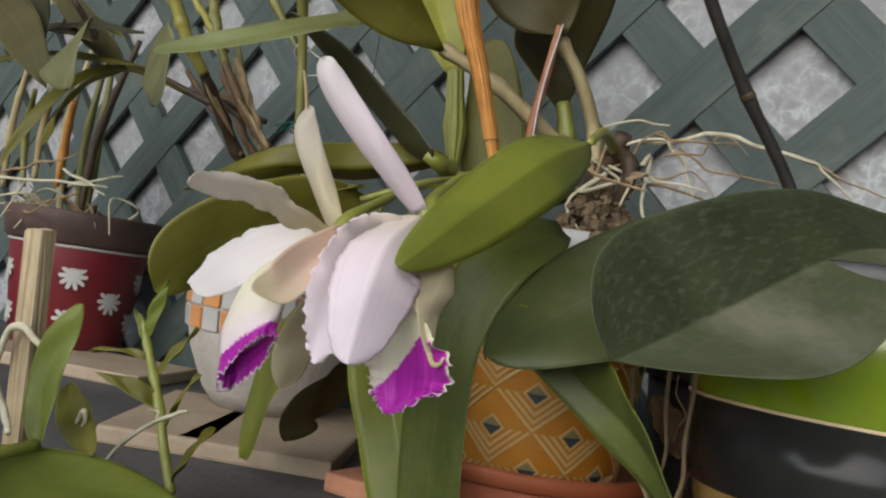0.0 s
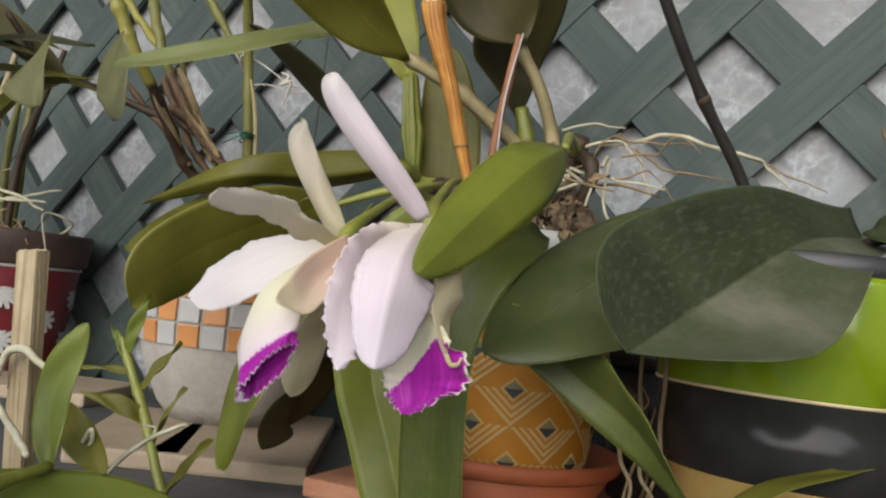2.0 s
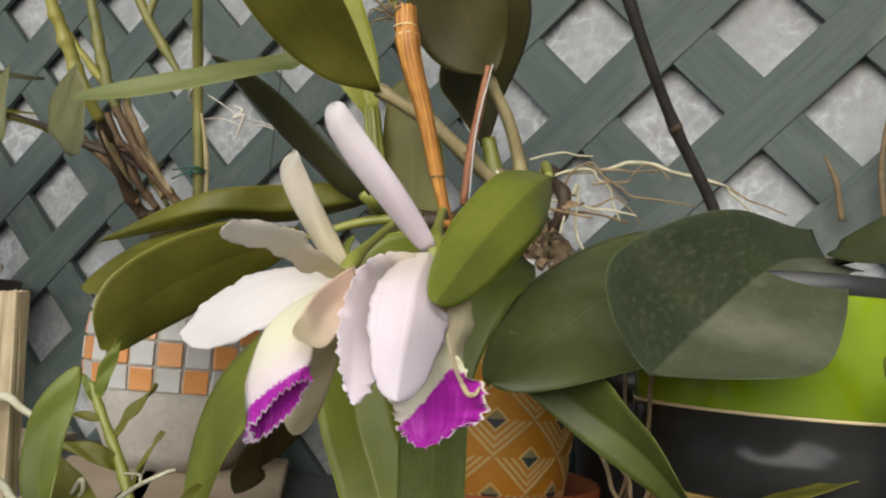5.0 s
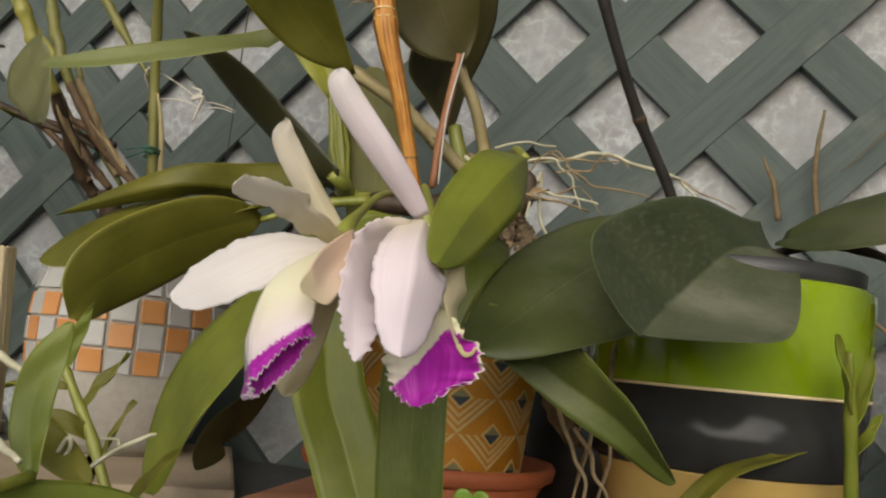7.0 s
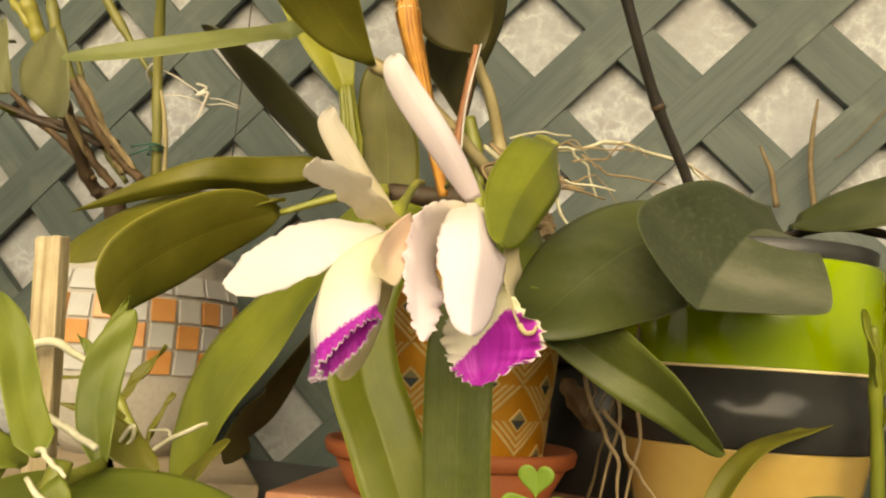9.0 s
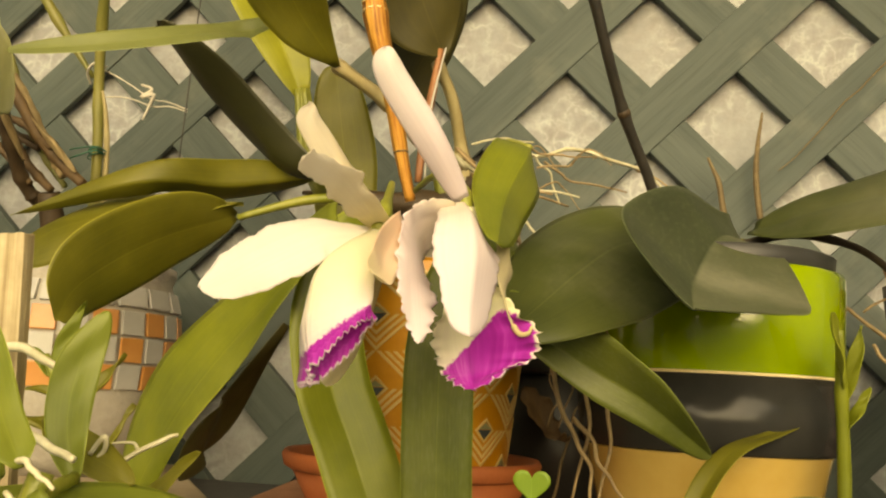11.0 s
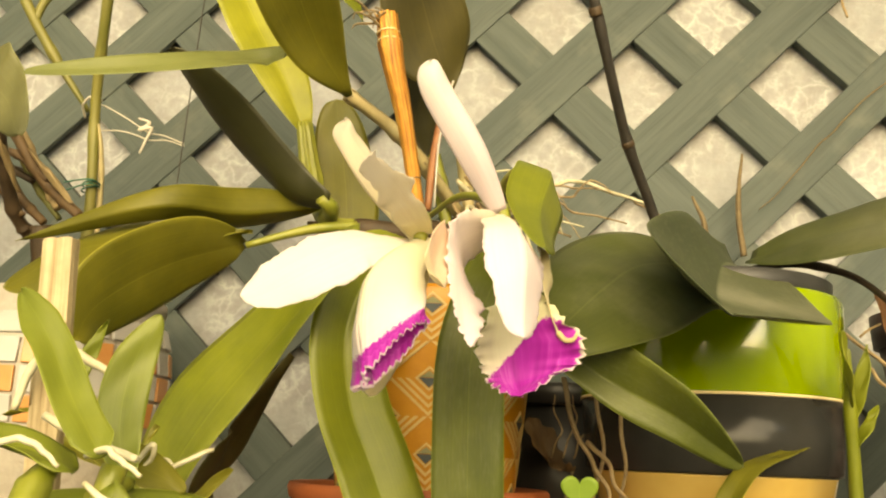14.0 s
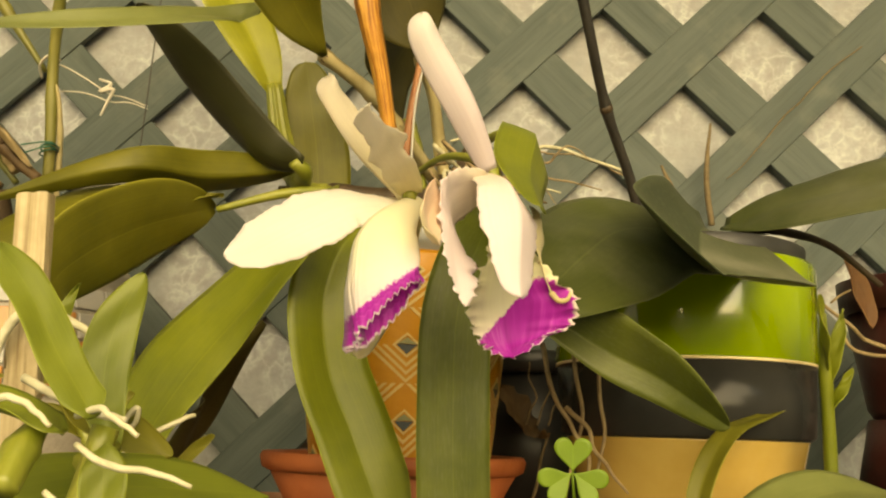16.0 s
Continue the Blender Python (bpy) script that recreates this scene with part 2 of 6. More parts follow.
CANE_GREEN = plain("green_cane", (0.09, 0.1, 0.018), (0.2, 0.18, 0.045), 0.5, 50, 0.2, stretch=(1, 1, 0.3))
CANE_YELLOW = plain("yellow_green_cane", (0.17, 0.16, 0.025), (0.31, 0.28, 0.06), 0.5, 50, 0.2, stretch=(1, 1, 0.3))
CANE_BROWN = plain("brown_cane", (0.05, 0.028, 0.012), (0.15, 0.088, 0.036), 0.65, 60, 0.4, stretch=(1, 1, 0.2))
CANE_TAN = plain("dry_sheath_skin", (0.16, 0.11, 0.05), (0.36, 0.27, 0.14), 0.7, 70, 0.35, stretch=(1, 1, 0.2))
CANE_DARK = plain("dark_cane", (0.022, 0.013, 0.006), (0.07, 0.042, 0.019), 0.6, 60, 0.35, stretch=(1, 1, 0.2))
ROOT = plain("pale_root", (0.35, 0.32, 0.2), (0.6, 0.57, 0.42), 0.65, 90, 0.35)
ROOT_BROWN = plain("brown_root", (0.16, 0.105, 0.05), (0.36, 0.26, 0.14), 0.7, 90, 0.4)
STICK = plain("black_stick", (0.012, 0.011, 0.01), (0.034, 0.028, 0.022), 0.45, 60, 0.25)
BOARD = plain("old_board", (0.247, 0.188, 0.12), (0.375, 0.3, 0.21), 0.75, 14, 0.5, 150)
BRICK = plain("red_brick", (0.4, 0.17, 0.09), (0.52, 0.26, 0.15), 0.8, 30, 0.6, 200)
DARKWOOD = plain("dark_shelf", (0.035, 0.036, 0.036), (0.085, 0.085, 0.082), 0.7, 14, 0.5, 120)
TERRACOTTA = plain("terracotta", (0.33, 0.085, 0.03), (0.43, 0.125, 0.045), 0.6, 25, 0.25, 200)
MAROON = plain("maroon_glaze", (0.03, 0.007, 0.006), (0.06, 0.013, 0.01), 0.4, 20, 0.15)
DEADLEAF = leafy("dead_leaf", (0.14, 0.06, 0.025), (0.25, 0.12, 0.05), 0.6, translucent=0.1)
LIME = plain("lime_glaze", (0.165, 0.245, 0.005), (0.22, 0.31, 0.008), 0.14, 12, 0.02, 60, coat=0.6)
BLACK = plain("black_glaze", (0.02, 0.02, 0.019), (0.032, 0.032, 0.03), 0.2, 12, 0.02, 60, spec=0.2)
YELLOW = plain("yellow_glaze", (0.5, 0.33, 0.09), (0.6, 0.42, 0.14), 0.2, 12, 0.03, 60, coat=0.5)
OCHRE = plain("ochre_ceramic", (0.44, 0.18, 0.0141), (0.546, 0.246, 0.0246), 0.4, 20, 0.15, 200)
LINE = plain("cream_line", (0.54, 0.378, 0.144), (0.63, 0.468, 0.216), 0.45, 30, 0.1)
CREAM = plain("cream_glaze", (0.7, 0.55, 0.28), (0.8, 0.66, 0.4), 0.4, 30, 0.1)
SAGE = plain("sage_green", (0.2, 0.2, 0.1), (0.28, 0.27, 0.14), 0.5, 30, 0.1)
TEAL = plain("slate_blue", (0.03, 0.04, 0.045), (0.06, 0.075, 0.08), 0.5, 30, 0.1)
TILE_O = plain("orange_tile", (0.45, 0.18, 0.05), (0.57, 0.275, 0.1), 0.28, 25, 0.08)
TILE_W = plain("white_tile", (0.36, 0.35, 0.325), (0.46, 0.45, 0.425), 0.28, 25, 0.08)
CEMENT = plain("cement", (0.313, 0.287, 0.244), (0.452, 0.418, 0.365), 0.85, 18, 0.6, 160)
RED = plain("red_paint", (0.11, 0.008, 0.012), (0.16, 0.012, 0.018), 0.45, 20, 0.15)
WHITE = plain("white_paint", (0.38, 0.37, 0.34), (0.46, 0.45, 0.42), 0.5, 30, 0.1)
BROWNPOT = plain("brown_clay", (0.05, 0.03, 0.024), (0.1, 0.06, 0.045), 0.65, 20, 0.3)
SOIL = plain("bark", (0.03, 0.02, 0.012), (0.14, 0.09, 0.05), 0.9, 70, 0.9, 300)
CHIP = plain("dry_bark_bits", (0.035, 0.024, 0.014), (0.24, 0.17, 0.09), 0.9, 60, 0.8, 300)
PLASTIC = plain("grey_plastic", (0.36, 0.36, 0.34), (0.46, 0.46, 0.43), 0.4, 12, 0.05)
BLACKPLASTIC = plain("black_plastic", (0.018, 0.018, 0.018), (0.032, 0.032, 0.031), 0.4, 12, 0.05)
STRING = plain("white_string", (0.4, 0.37, 0.31), (0.6, 0.56, 0.48), 0.8, 200, 0.5)
WIRE = plain("green_wire", (0.01, 0.09, 0.06), (0.02, 0.14, 0.09), 0.4, 60, 0.1)
CLOVER = leafy("clover_leaf", (0.13, 0.22, 0.02), (0.21, 0.32, 0.04), 0.45, translucent=0.35, vein=0.3)
FLOOR = plain("concrete", (0.52, 0.5, 0.46), (0.64, 0.61, 0.56), 0.85, 4, 0.4, 60)


def painted_wood():
    """Weathered grey-green paint on rough sawn slats: grain along x, worn streaks, each slat a little different."""
    m, nt, b = shader("painted_slat")
    tc, oi = nt.nodes.new("ShaderNodeTexCoord"), nt.nodes.new("ShaderNodeObjectInfo")
    sh = nt.nodes.new("ShaderNodeVectorMath")
    sh.operation = "MULTIPLY_ADD"
    nt.links.new(oi.outputs["Random"], sh.inputs[0])
    sh.inputs[1].default_value = (7.0, 3.0, 5.0)
    nt.links.new(tc.outputs["Object"], sh.inputs[2])

    def grain(scale, detail, rough):
        mp, n = nt.nodes.new("ShaderNodeMapping"), nt.nodes.new("ShaderNodeTexNoise")
        mp.inputs["Scale"].default_value = scale
        nt.links.new(sh.outputs[0], mp.inputs[0])
        nt.links.new(mp.outputs[0], n.inputs[0])
        n.inputs["Scale"].default_value, n.inputs["Detail"].default_value, n.inputs["Roughness"].default_value = 1.0, detail, rough
        return n
    fine, broad, blot = grain((14, 400, 400), 5, 0.65), grain((5, 60, 60), 4, 0.6), grain((16, 16, 16), 4, 0.6)
    r1 = ramp_node(nt, [(0.3, (0.042, 0.06, 0.055)), (0.7, (0.074, 0.094, 0.085))])
    nt.links.new(broad.outputs[0], r1.inputs[0])
    r2 = ramp_node(nt, [(0.34, (0.72, 0.72, 0.72)), (0.5, (1, 1, 1)), (0.66, (1.0, 1.0, 1.0)), (0.8, (1.35, 1.35, 1.3))])
    nt.links.new(fine.outputs[0], r2.inputs[0])
    col = mixed(nt, 0.75, r1.outputs[0], r2.outputs[0], "MULTIPLY")
    r3 = ramp_node(nt, [(0.56, (0, 0, 0)), (0.75, (0.4, 0.4, 0.4))])
    nt.links.new(blot.outputs[0], r3.inputs[0])
    col = mixed(nt, r3.outputs[0], col, (0.15, 0.16, 0.13))
    nt.links.new(col, b.inputs["Base Color"])
    b.inputs["Roughness"].default_value = 0.62
    b.inputs["Specular IOR Level"].default_value = 0.35
    bump(nt, b, fine.outputs[0], 0.2, 0.001)
    return m


def marbled():
    """Mottled stone-look sheet behind the lattice: pale veins over warm grey clouds, dark specks."""
    m, nt, b = shader("marbled_sheet")
    n1 = noise_node(nt, 9, 5, 0.62)
    r = ramp_node(nt, [(0.32, (0.29, 0.306, 0.312)), (0.5, (0.25, 0.258, 0.265)), (0.68, (0.335, 0.353, 0.36))])
    nt.links.new(n1.outputs[0], r.inputs[0])
    tc = nt.nodes.new("ShaderNodeTexCoord")
    wob = noise_node(nt, 34, 3, 0.6)
    add = mixed(nt, 0.045, tc.outputs["Object"], wob.outputs[1])
    v = nt.nodes.new("ShaderNodeTexVoronoi")
    v.feature = "DISTANCE_TO_EDGE"
    v.inputs["Scale"].default_value = 55
    nt.links.new(add, v.inputs[0])
    vr = ramp_node(nt, [(0.0, (1, 1, 1)), (0.09, (0.45, 0.45, 0.45)), (0.26, (0, 0, 0))])
    nt.links.new(v.outputs[0], vr.inputs[0])
    n3 = noise_node(nt, 14, 3)
    n3r = ramp_node(nt, [(0.36, (0.05, 0.05, 0.05)), (0.6, (0.85, 0.85, 0.85))])
    nt.links.new(n3.outputs[0], n3r.inputs[0])
    fac = mixed(nt, 1.0, vr.outputs[0], n3r.outputs[0], "MULTIPLY")
    col = mixed(nt, fac, r.outputs[0], (0.47, 0.495, 0.5))
    cl = noise_node(nt, 42, 4, 0.65)
    clr = ramp_node(nt, [(0.42, (0, 0, 0)), (0.7, (0.55, 0.55, 0.55))])
    nt.links.new(cl.outputs[0], clr.inputs[0])
    col = mixed(nt, clr.outputs[0], col, (0.22, 0.205, 0.2))
    n4 = noise_node(nt, 150, 4, 0.7)
    n4r = ramp_node(nt, [(0.35, (0.86, 0.86, 0.86)), (0.65, (1.0, 1.0, 1.0))])
    nt.links.new(n4.outputs[0], n4r.inputs[0])
    col = mixed(nt, 1.0, col, n4r.outputs[0], "MULTIPLY")
    sp = nt.nodes.new("ShaderNodeTexVoronoi")
    sp.inputs["Scale"].default_value = 17
    nt.links.new(tc.outputs["Object"], sp.inputs[0])
    spr = ramp_node(nt, [(0.03, (0.9, 0.9, 0.9)), (0.05, (0, 0, 0))])
    nt.links.new(sp.outputs["Distance"], spr.inputs[0])
    col = mixed(nt, spr.outputs[0], col, (0.05, 0.045, 0.035))
    nt.links.new(col, b.inputs["Base Color"])
    b.inputs["Roughness"].default_value = 0.6
    bump(nt, b, n4.outputs[0], 0.3, 0.002)
    return m


SLAT = painted_wood()
MARBLE = marbled()


def streaked(name, c1, c2, dark, across, along, coords="Object"):
    """Fibrous surface with long dark streaks up its length."""
    m, nt, b = shader(name)
    n1 = noise_node(nt, 1.0, 4, 0.65, (across, across, along) if coords == "Object" else (across, along, 1), coords)
    r = ramp_node(nt, [(0.34, dark), (0.44, c1), (0.62, c2)])
    nt.links.new(n1.outputs[0], r.inputs[0])
    n2 = noise_node(nt, 60, 4, 0.6)
    r2 = ramp_node(nt, [(0.3, (0.72, 0.68, 0.62)), (0.6, (1, 1, 1))])
    nt.links.new(n2.outputs[0], r2.inputs[0])
    nt.links.new(mixed(nt, 1.0, r.outputs[0], r2.outputs[0], "MULTIPLY"), b.inputs["Base Color"])
    b.inputs["Roughness"].default_value = 0.58
    bump(nt, b, n1.outputs[0], 0.6, 0.001)
    return m


SHEATH = streaked("dry_orange_sheath", (0.42, 0.16, 0.025), (0.68, 0.36, 0.08), (0.1, 0.035, 0.01), 14, 22, "UV")
STAKE = streaked("pale_wood", (0.33, 0.26, 0.145), (0.43, 0.35, 0.215), (0.24, 0.175, 0.09), 420, 9)
FIBRE = plain("brown_fibre", (0.1, 0.07, 0.033), (0.19, 0.14, 0.075), 0.8, 120, 0.3)

# ---- mesh helpers ----
ORIGIN = {}


def thing(name, at, label, category, group="", kind=""):
    e = new(name)
    e.empty_display_size = 0.02
    e.location = at
    ORIGIN[e] = Vector(at)
    return tagged(e, label, category, group, kind)


def mesh_of(name, verts, faces, uvs=None, smooth=True):
    me = bpy.data.meshes.new(name)
    me.from_pydata([tuple(v) for v in verts], [], faces)
    if uvs is not None:
        lay = me.uv_layers.new(name="UVMap")
        idx = np.empty(len(me.loops), dtype=np.int32)
        me.loops.foreach_get("vertex_index", idx)
        lay.data.foreach_set("uv", np.asarray(uvs, dtype=np.float32)[idx].ravel())
    if smooth:
        me.shade_smooth()
    me.update()
    return me


def part(name, me, material, parent=None, label="", at=None):
    """Links a mesh (in world places, or in its own with a pose at) under a thing or a part."""
    if isinstance(me, bmesh.types.BMesh):
        bm, me = me, bpy.data.meshes.new(name)
        bm.to_mesh(me)
        bm.free()
    if material and not me.materials:
        me.materials.append(material)
    ob = new(name, me)
    if parent:
        ob.parent = parent
        if parent in ORIGIN:
            ob.matrix_parent_inverse = Matrix.Translation(-ORIGIN[parent])
    if at is not None:
        ob.matrix_basis = at
    if label:
        ob["label"] = label
    return ob


def spline(points, n):
    """Catmull-Rom through the points, n samples, even in the parameter."""
    p = np.array(points, float)
    p = np.vstack([2 * p[0] - p[1], p, 2 * p[-1] - p[-2]])
    out = []
    for s in np.linspace(0, len(p) - 3 - 1e-9, n):
        i, t = int(s), s - int(s)
        a, b, c, d = p[i:i + 4]
        out.append(0.5 * (2 * b + (c - a) * t + (2 * a - 5 * b + 4 * c - d) * t * t + (3 * b - a - 3 * c + d) * t ** 3))
    return np.array(out)


def unit(v):
    return v / np.maximum(np.linalg.norm(v, axis=-1, keepdims=True), 1e-9)


def tube(name, points, radii, n=24, k=8, knots=(), flat=1.0, wob=0.0, ribs=0, seed=1):
    """A tapered, capped tube along a spline. knots: (place 0..1, swelling) for the nodes of a cane."""
    rng = np.random.default_rng(seed)
    p = spline(points, n)
    s = np.linspace(0, 1, n)
    r = np.interp(s, np.linspace(0, 1, len(radii)), radii)
    for where, swell in knots:
        r = r * (1 + swell * np.exp(-((s - where) * n / 1.2) ** 2))
    if wob:
        p = p + spline(rng.normal(0, 1.3 * wob, (2 + n // 4, 3)), n) * np.sin(np.pi * s)[:, None]
    t = unit(np.gradient(p, axis=0))
    side = unit(np.cross(t[0], (0.3, 0.5, 0.81)))
    rings = []
    for i in range(n):
        side = unit(side - t[i] * (side @ t[i]))
        up = np.cross(t[i], side)
        a = np.linspace(0, 2 * np.pi, k, endpoint=False)
        rr = r[i] * (1 + (0.12 * np.cos(a * ribs) if ribs else 0))
        rings.append(p[i] + (np.cos(a) * rr)[:, None] * side + (np.sin(a) * rr * flat)[:, None] * up)
    v = np.concatenate(rings)
    f = [(i * k + j, i * k + (j + 1) % k, (i + 1) * k + (j + 1) % k, (i + 1) * k + j) for i in range(n - 1) for j in range(k)]
    f += [tuple(range(k))[::-1], tuple((n - 1) * k + j for j in range(k))]
    ln = np.linalg.norm(np.diff(p, axis=0), axis=1).sum()
    uv = [(abs(2 * j / k - 1), ln * s[i]) for i in range(n) for j in range(k)]
    return mesh_of(name, v, f, uv)


def width_of(shape, s):
    if isinstance(shape, tuple):
        # where it starts on the arc, how far the widest place lies towards the tip, how blunt it is, where its neck ends and how thin that is
        neck = np.clip(s / shape[3], 0, 1) ** (shape[4] if len(shape) > 4 else 1.1) if len(shape) > 3 else 1
        return neck * np.clip(np.sin(np.pi * (shape[0] + (1 - shape[0]) * s ** shape[1])), 0, 1) ** shape[2]
    if shape == "strap":
        return np.minimum(1, (s / 0.12 + 0.25) ** 0.7) * np.clip((1 - s) / 0.22, 0, 1) ** 0.55
    if shape == "lance":
        return np.sin(np.pi * np.clip(s, 0, 1) ** 0.75) ** 0.8 * 0.93 + 0.07 * (1 - s)
    if shape == "oval":
        return np.clip(np.sin(np.pi * (0.03 + 0.97 * s ** 1.1)), 0, 1) ** 0.58
    if shape == "round":
        return np.clip(np.sin(np.pi * (0.04 + 0.96 * s ** 1.25)), 0, 1) ** 0.6
    if shape == "spoon":
        return np.clip(np.sin(np.pi * (0.03 + 0.97 * s ** 1.6)), 0, 1) ** 0.6
    if shape == "sepal":
        return (0.35 + 0.65 * np.sin(np.pi * (0.1 + 0.62 * s))) * np.clip((1 - s) / 0.09, 0, 1) ** 0.5
    if shape == "petal":
        return np.clip(np.sin(np.pi * (0.13 + 0.87 * s ** 1.3)), 0, 1) ** 0.55
    return np.ones_like(s)


def blade(name, mid, width, normal, shape="strap", fold=0.0, arch=0.0, twist=0.0, ruffle=0.0, waves=9, thick=0.0012, n=30, m=12, seed=1, skew=0.0, normal_end=None, dents=0.002, uneven=0.0, crease=1.0, frill=0.0):
    """A leaf or petal along the spline mid. width: half the greatest width; normal: where its upper face looks;
    uneven: how much wider one half is; fold: degrees by which each half rises from the midrib, or a pair; arch: bend across the blade; twist: degrees along it."""
    rng = np.random.default_rng(seed)
    s = 1 - (1 - np.linspace(0, 1, n)) ** 1.4
    fine = spline(mid, 240)
    p = np.stack([np.interp(s, np.linspace(0, 1, 240), fine[:, a]) for a in range(3)], -1)
    t = unit(np.gradient(p, s, axis=0))
    n0 = np.array(normal, float)
    n1 = np.array(normal_end, float) if normal_end is not None else n0
    w = width_of(shape, s) * width
    u = np.linspace(-1, 1, m + 1)
    u = np.sign(u) * np.abs(u) ** crease
    ph = rng.uniform(0, 6.28, 6)
    verts, uvs = [], []
    for i in range(n):
        nn = unit(n0) * (1 - s[i]) + unit(n1) * s[i]
        side = unit(np.cross(t[i], nn))
        up = np.cross(side, t[i])
        a = radians(twist) * s[i]
        side, up = np.cos(a) * side + np.sin(a) * up, np.cos(a) * up - np.sin(a) * side
        fo = np.radians(np.where(u < 0, fold[0], fold[1]) if isinstance(fold, tuple) else fold) * (1 - 0.35 * s[i])
        au = np.abs(u)
        x = u * (1 + uneven * np.sign(u)) * w[i] * (np.cos(fo)) + skew * w[i] * (1 - au)
        z = au * w[i] * np.sin(fo) - arch * w[i] * u ** 2
        wave = np.sin(s[i] * waves * 6.28 + ph[0] + (u > 0) * 1.7) + 0.6 * np.sin(s[i] * waves * 11.3 + ph[1] + (u > 0) * 2.1)
        wave = wave * (0.65 + 0.45 * np.sin(s[i] * 7.3 + ph[5] + (u > 0) * 2.6))
        z = z + ruffle * au ** 2.5 * wave * min(1, 4 * s[i])
        x = x * (1 + 0.35 * ruffle / max(width, 1e-6) * np.sin(s[i] * waves * 9.0 + ph[2]) * au ** 3)
        z = z + dents * np.sin(s[i] * 5 + ph[3] + u * 1.5) * 0.5 + dents * 0.4 * np.sin(s[i] * 13 + ph[4] - u * 2.5)
        jag = np.sin(s[i] * 83 + ph[1] + (u > 0)) + 0.7 * np.sin(s[i] * 171 + ph[2] + (u > 0) * 2) + 0.5 * np.sin(s[i] * 263 + ph[3])
        edge = frill * au ** 5 * min(1, 2.5 * s[i])
        verts.append(p[i] + (x + np.sign(u) * edge * jag)[:, None] * side + (z + 0.8 * edge * np.sin(s[i] * 121 + ph[4]))[:, None] * up + (edge * 0.6 * np.sin(s[i] * 147 + ph[5]))[:, None] * t[i])
        uvs.append(np.stack([u * 0.5 + 0.5, np.full(m + 1, s[i])], -1))
    top = np.array(verts)
    du, ds = np.gradient(top, axis=1), np.gradient(top, axis=0)
    nor = unit(np.cross(du, ds))
    tk = thick * (1 - 0.75 * np.abs(u) ** 4)[None, :, None] * np.minimum(1, 3 * (1 - s) + 0.25)[:, None, None]
    bot = top - nor * tk * np.sign((nor * np.array(normal)).sum(-1, keepdims=True) + 1e-9)
    c = m + 1
    allv = np.concatenate([top.reshape(-1, 3), bot.reshape(-1, 3)])
    alluv = np.concatenate([np.array(uvs).reshape(-1, 2)] * 2)
    o = n * c
    f = []
    for i in range(n - 1):
        for j in range(m):
            a, b = i * c + j, (i + 1) * c + j
            f.append((a, a + 1, b + 1, b))
            f.append((o + a, o + b, o + b + 1, o + a + 1))
        f.append((i * c, (i + 1) * c, o + (i + 1) * c, o + i * c))
        f.append((i * c + m, o + i * c + m, o + (i + 1) * c + m, (i + 1) * c + m))
    for i in (0, n - 1):
        for j in range(m):
            a = i * c + j
            f.append((a, o + a, o + a + 1, a + 1) if i == 0 else (a, a + 1, o + a + 1, o + a))
    return mesh_of(name, allv, f, alluv)


def lathe(name, profile, k=64, center=(0, 0, 0)):
    """Turned body: profile of (radius, height), round the vertical axis through center."""
    a = np.linspace(0, 2 * np.pi, k, endpoint=False)
    v = [(center[0] + r * np.cos(t), center[1] + r * np.sin(t), center[2] + z) for r, z in profile for t in a]
    n = len(profile)
    f = [(i * k + j, i * k + (j + 1) % k, (i + 1) * k + (j + 1) % k, (i + 1) * k + j) for i in range(n - 1) for j in range(k)]
    f += [tuple(range(k))[::-1], tuple((n - 1) * k + j for j in range(k))]
    return mesh_of(name, v, f)


def box_mesh(name, sx, sy, sz, bev=0.002):
    bm = bmesh.new()
    bmesh.ops.create_cube(bm, size=1)
    for v in bm.verts:
        v.co = Vector((v.co.x * sx, v.co.y * sy, v.co.z * sz))
    if bev:
        bmesh.ops.bevel(bm, geom=bm.edges[:], offset=bev, segments=2, affect="EDGES", profile=0.6)
    me = bpy.data.meshes.new(name)
    bm.to_mesh(me)
    bm.free()
    return me


# ---- large structure ----
PITCH, HOLE, LAT_Y, LX, LZ = 0.08, 0.048, 0.76, -0.015, 0.378


def structure(name, me, material, label, category, at=None):
    ob = part(name, me, material, None, at=at)
    return tagged(ob, label, category, kind="structure")


structure("floor", box_mesh("floor", 8, 8, 0.1, 0), FLOOR, "grey concrete floor below the plant shelf", "floor", pose(0, 0, -0.85))
structure("wall_back", box_mesh("wall_back", 4, 0.06, 3.2, 0), MARBLE, "pale marbled stone-look sheet behind the lattice", "wall", pose(-0.2, LAT_Y + 0.03 + 0.017, 0.75))
WALLMAT = plain("plain_render", (0.5, 0.47, 0.42), (0.62, 0.58, 0.53), 0.85, 6, 0.4, 80)
structure("wall_front", box_mesh("wall_front", 6, 0.12, 1.1, 0), WALLMAT, "low plain rendered wall across the patio", "wall", pose(-0.2, -2.6, -0.3))
structure("wall_left", box_mesh("wall_left", 0.12, 3.6, 2.2, 0), WALLMAT, "plain rendered side wall of the patio", "wall", pose(-3.0, -0.8, 0.25))
structure("wall_right", box_mesh("wall_right", 0.12, 3.6, 2.2, 0), WALLMAT, "plain rendered side wall of the patio", "wall", pose(2.4, -0.8, 0.25))
structure("ceiling", box_mesh("ceiling", 5.4, 1.5, 0.06, 0), WALLMAT, "plain roof over the plant shelf", "ceiling", pose(-0.3, 0.15, 1.5))
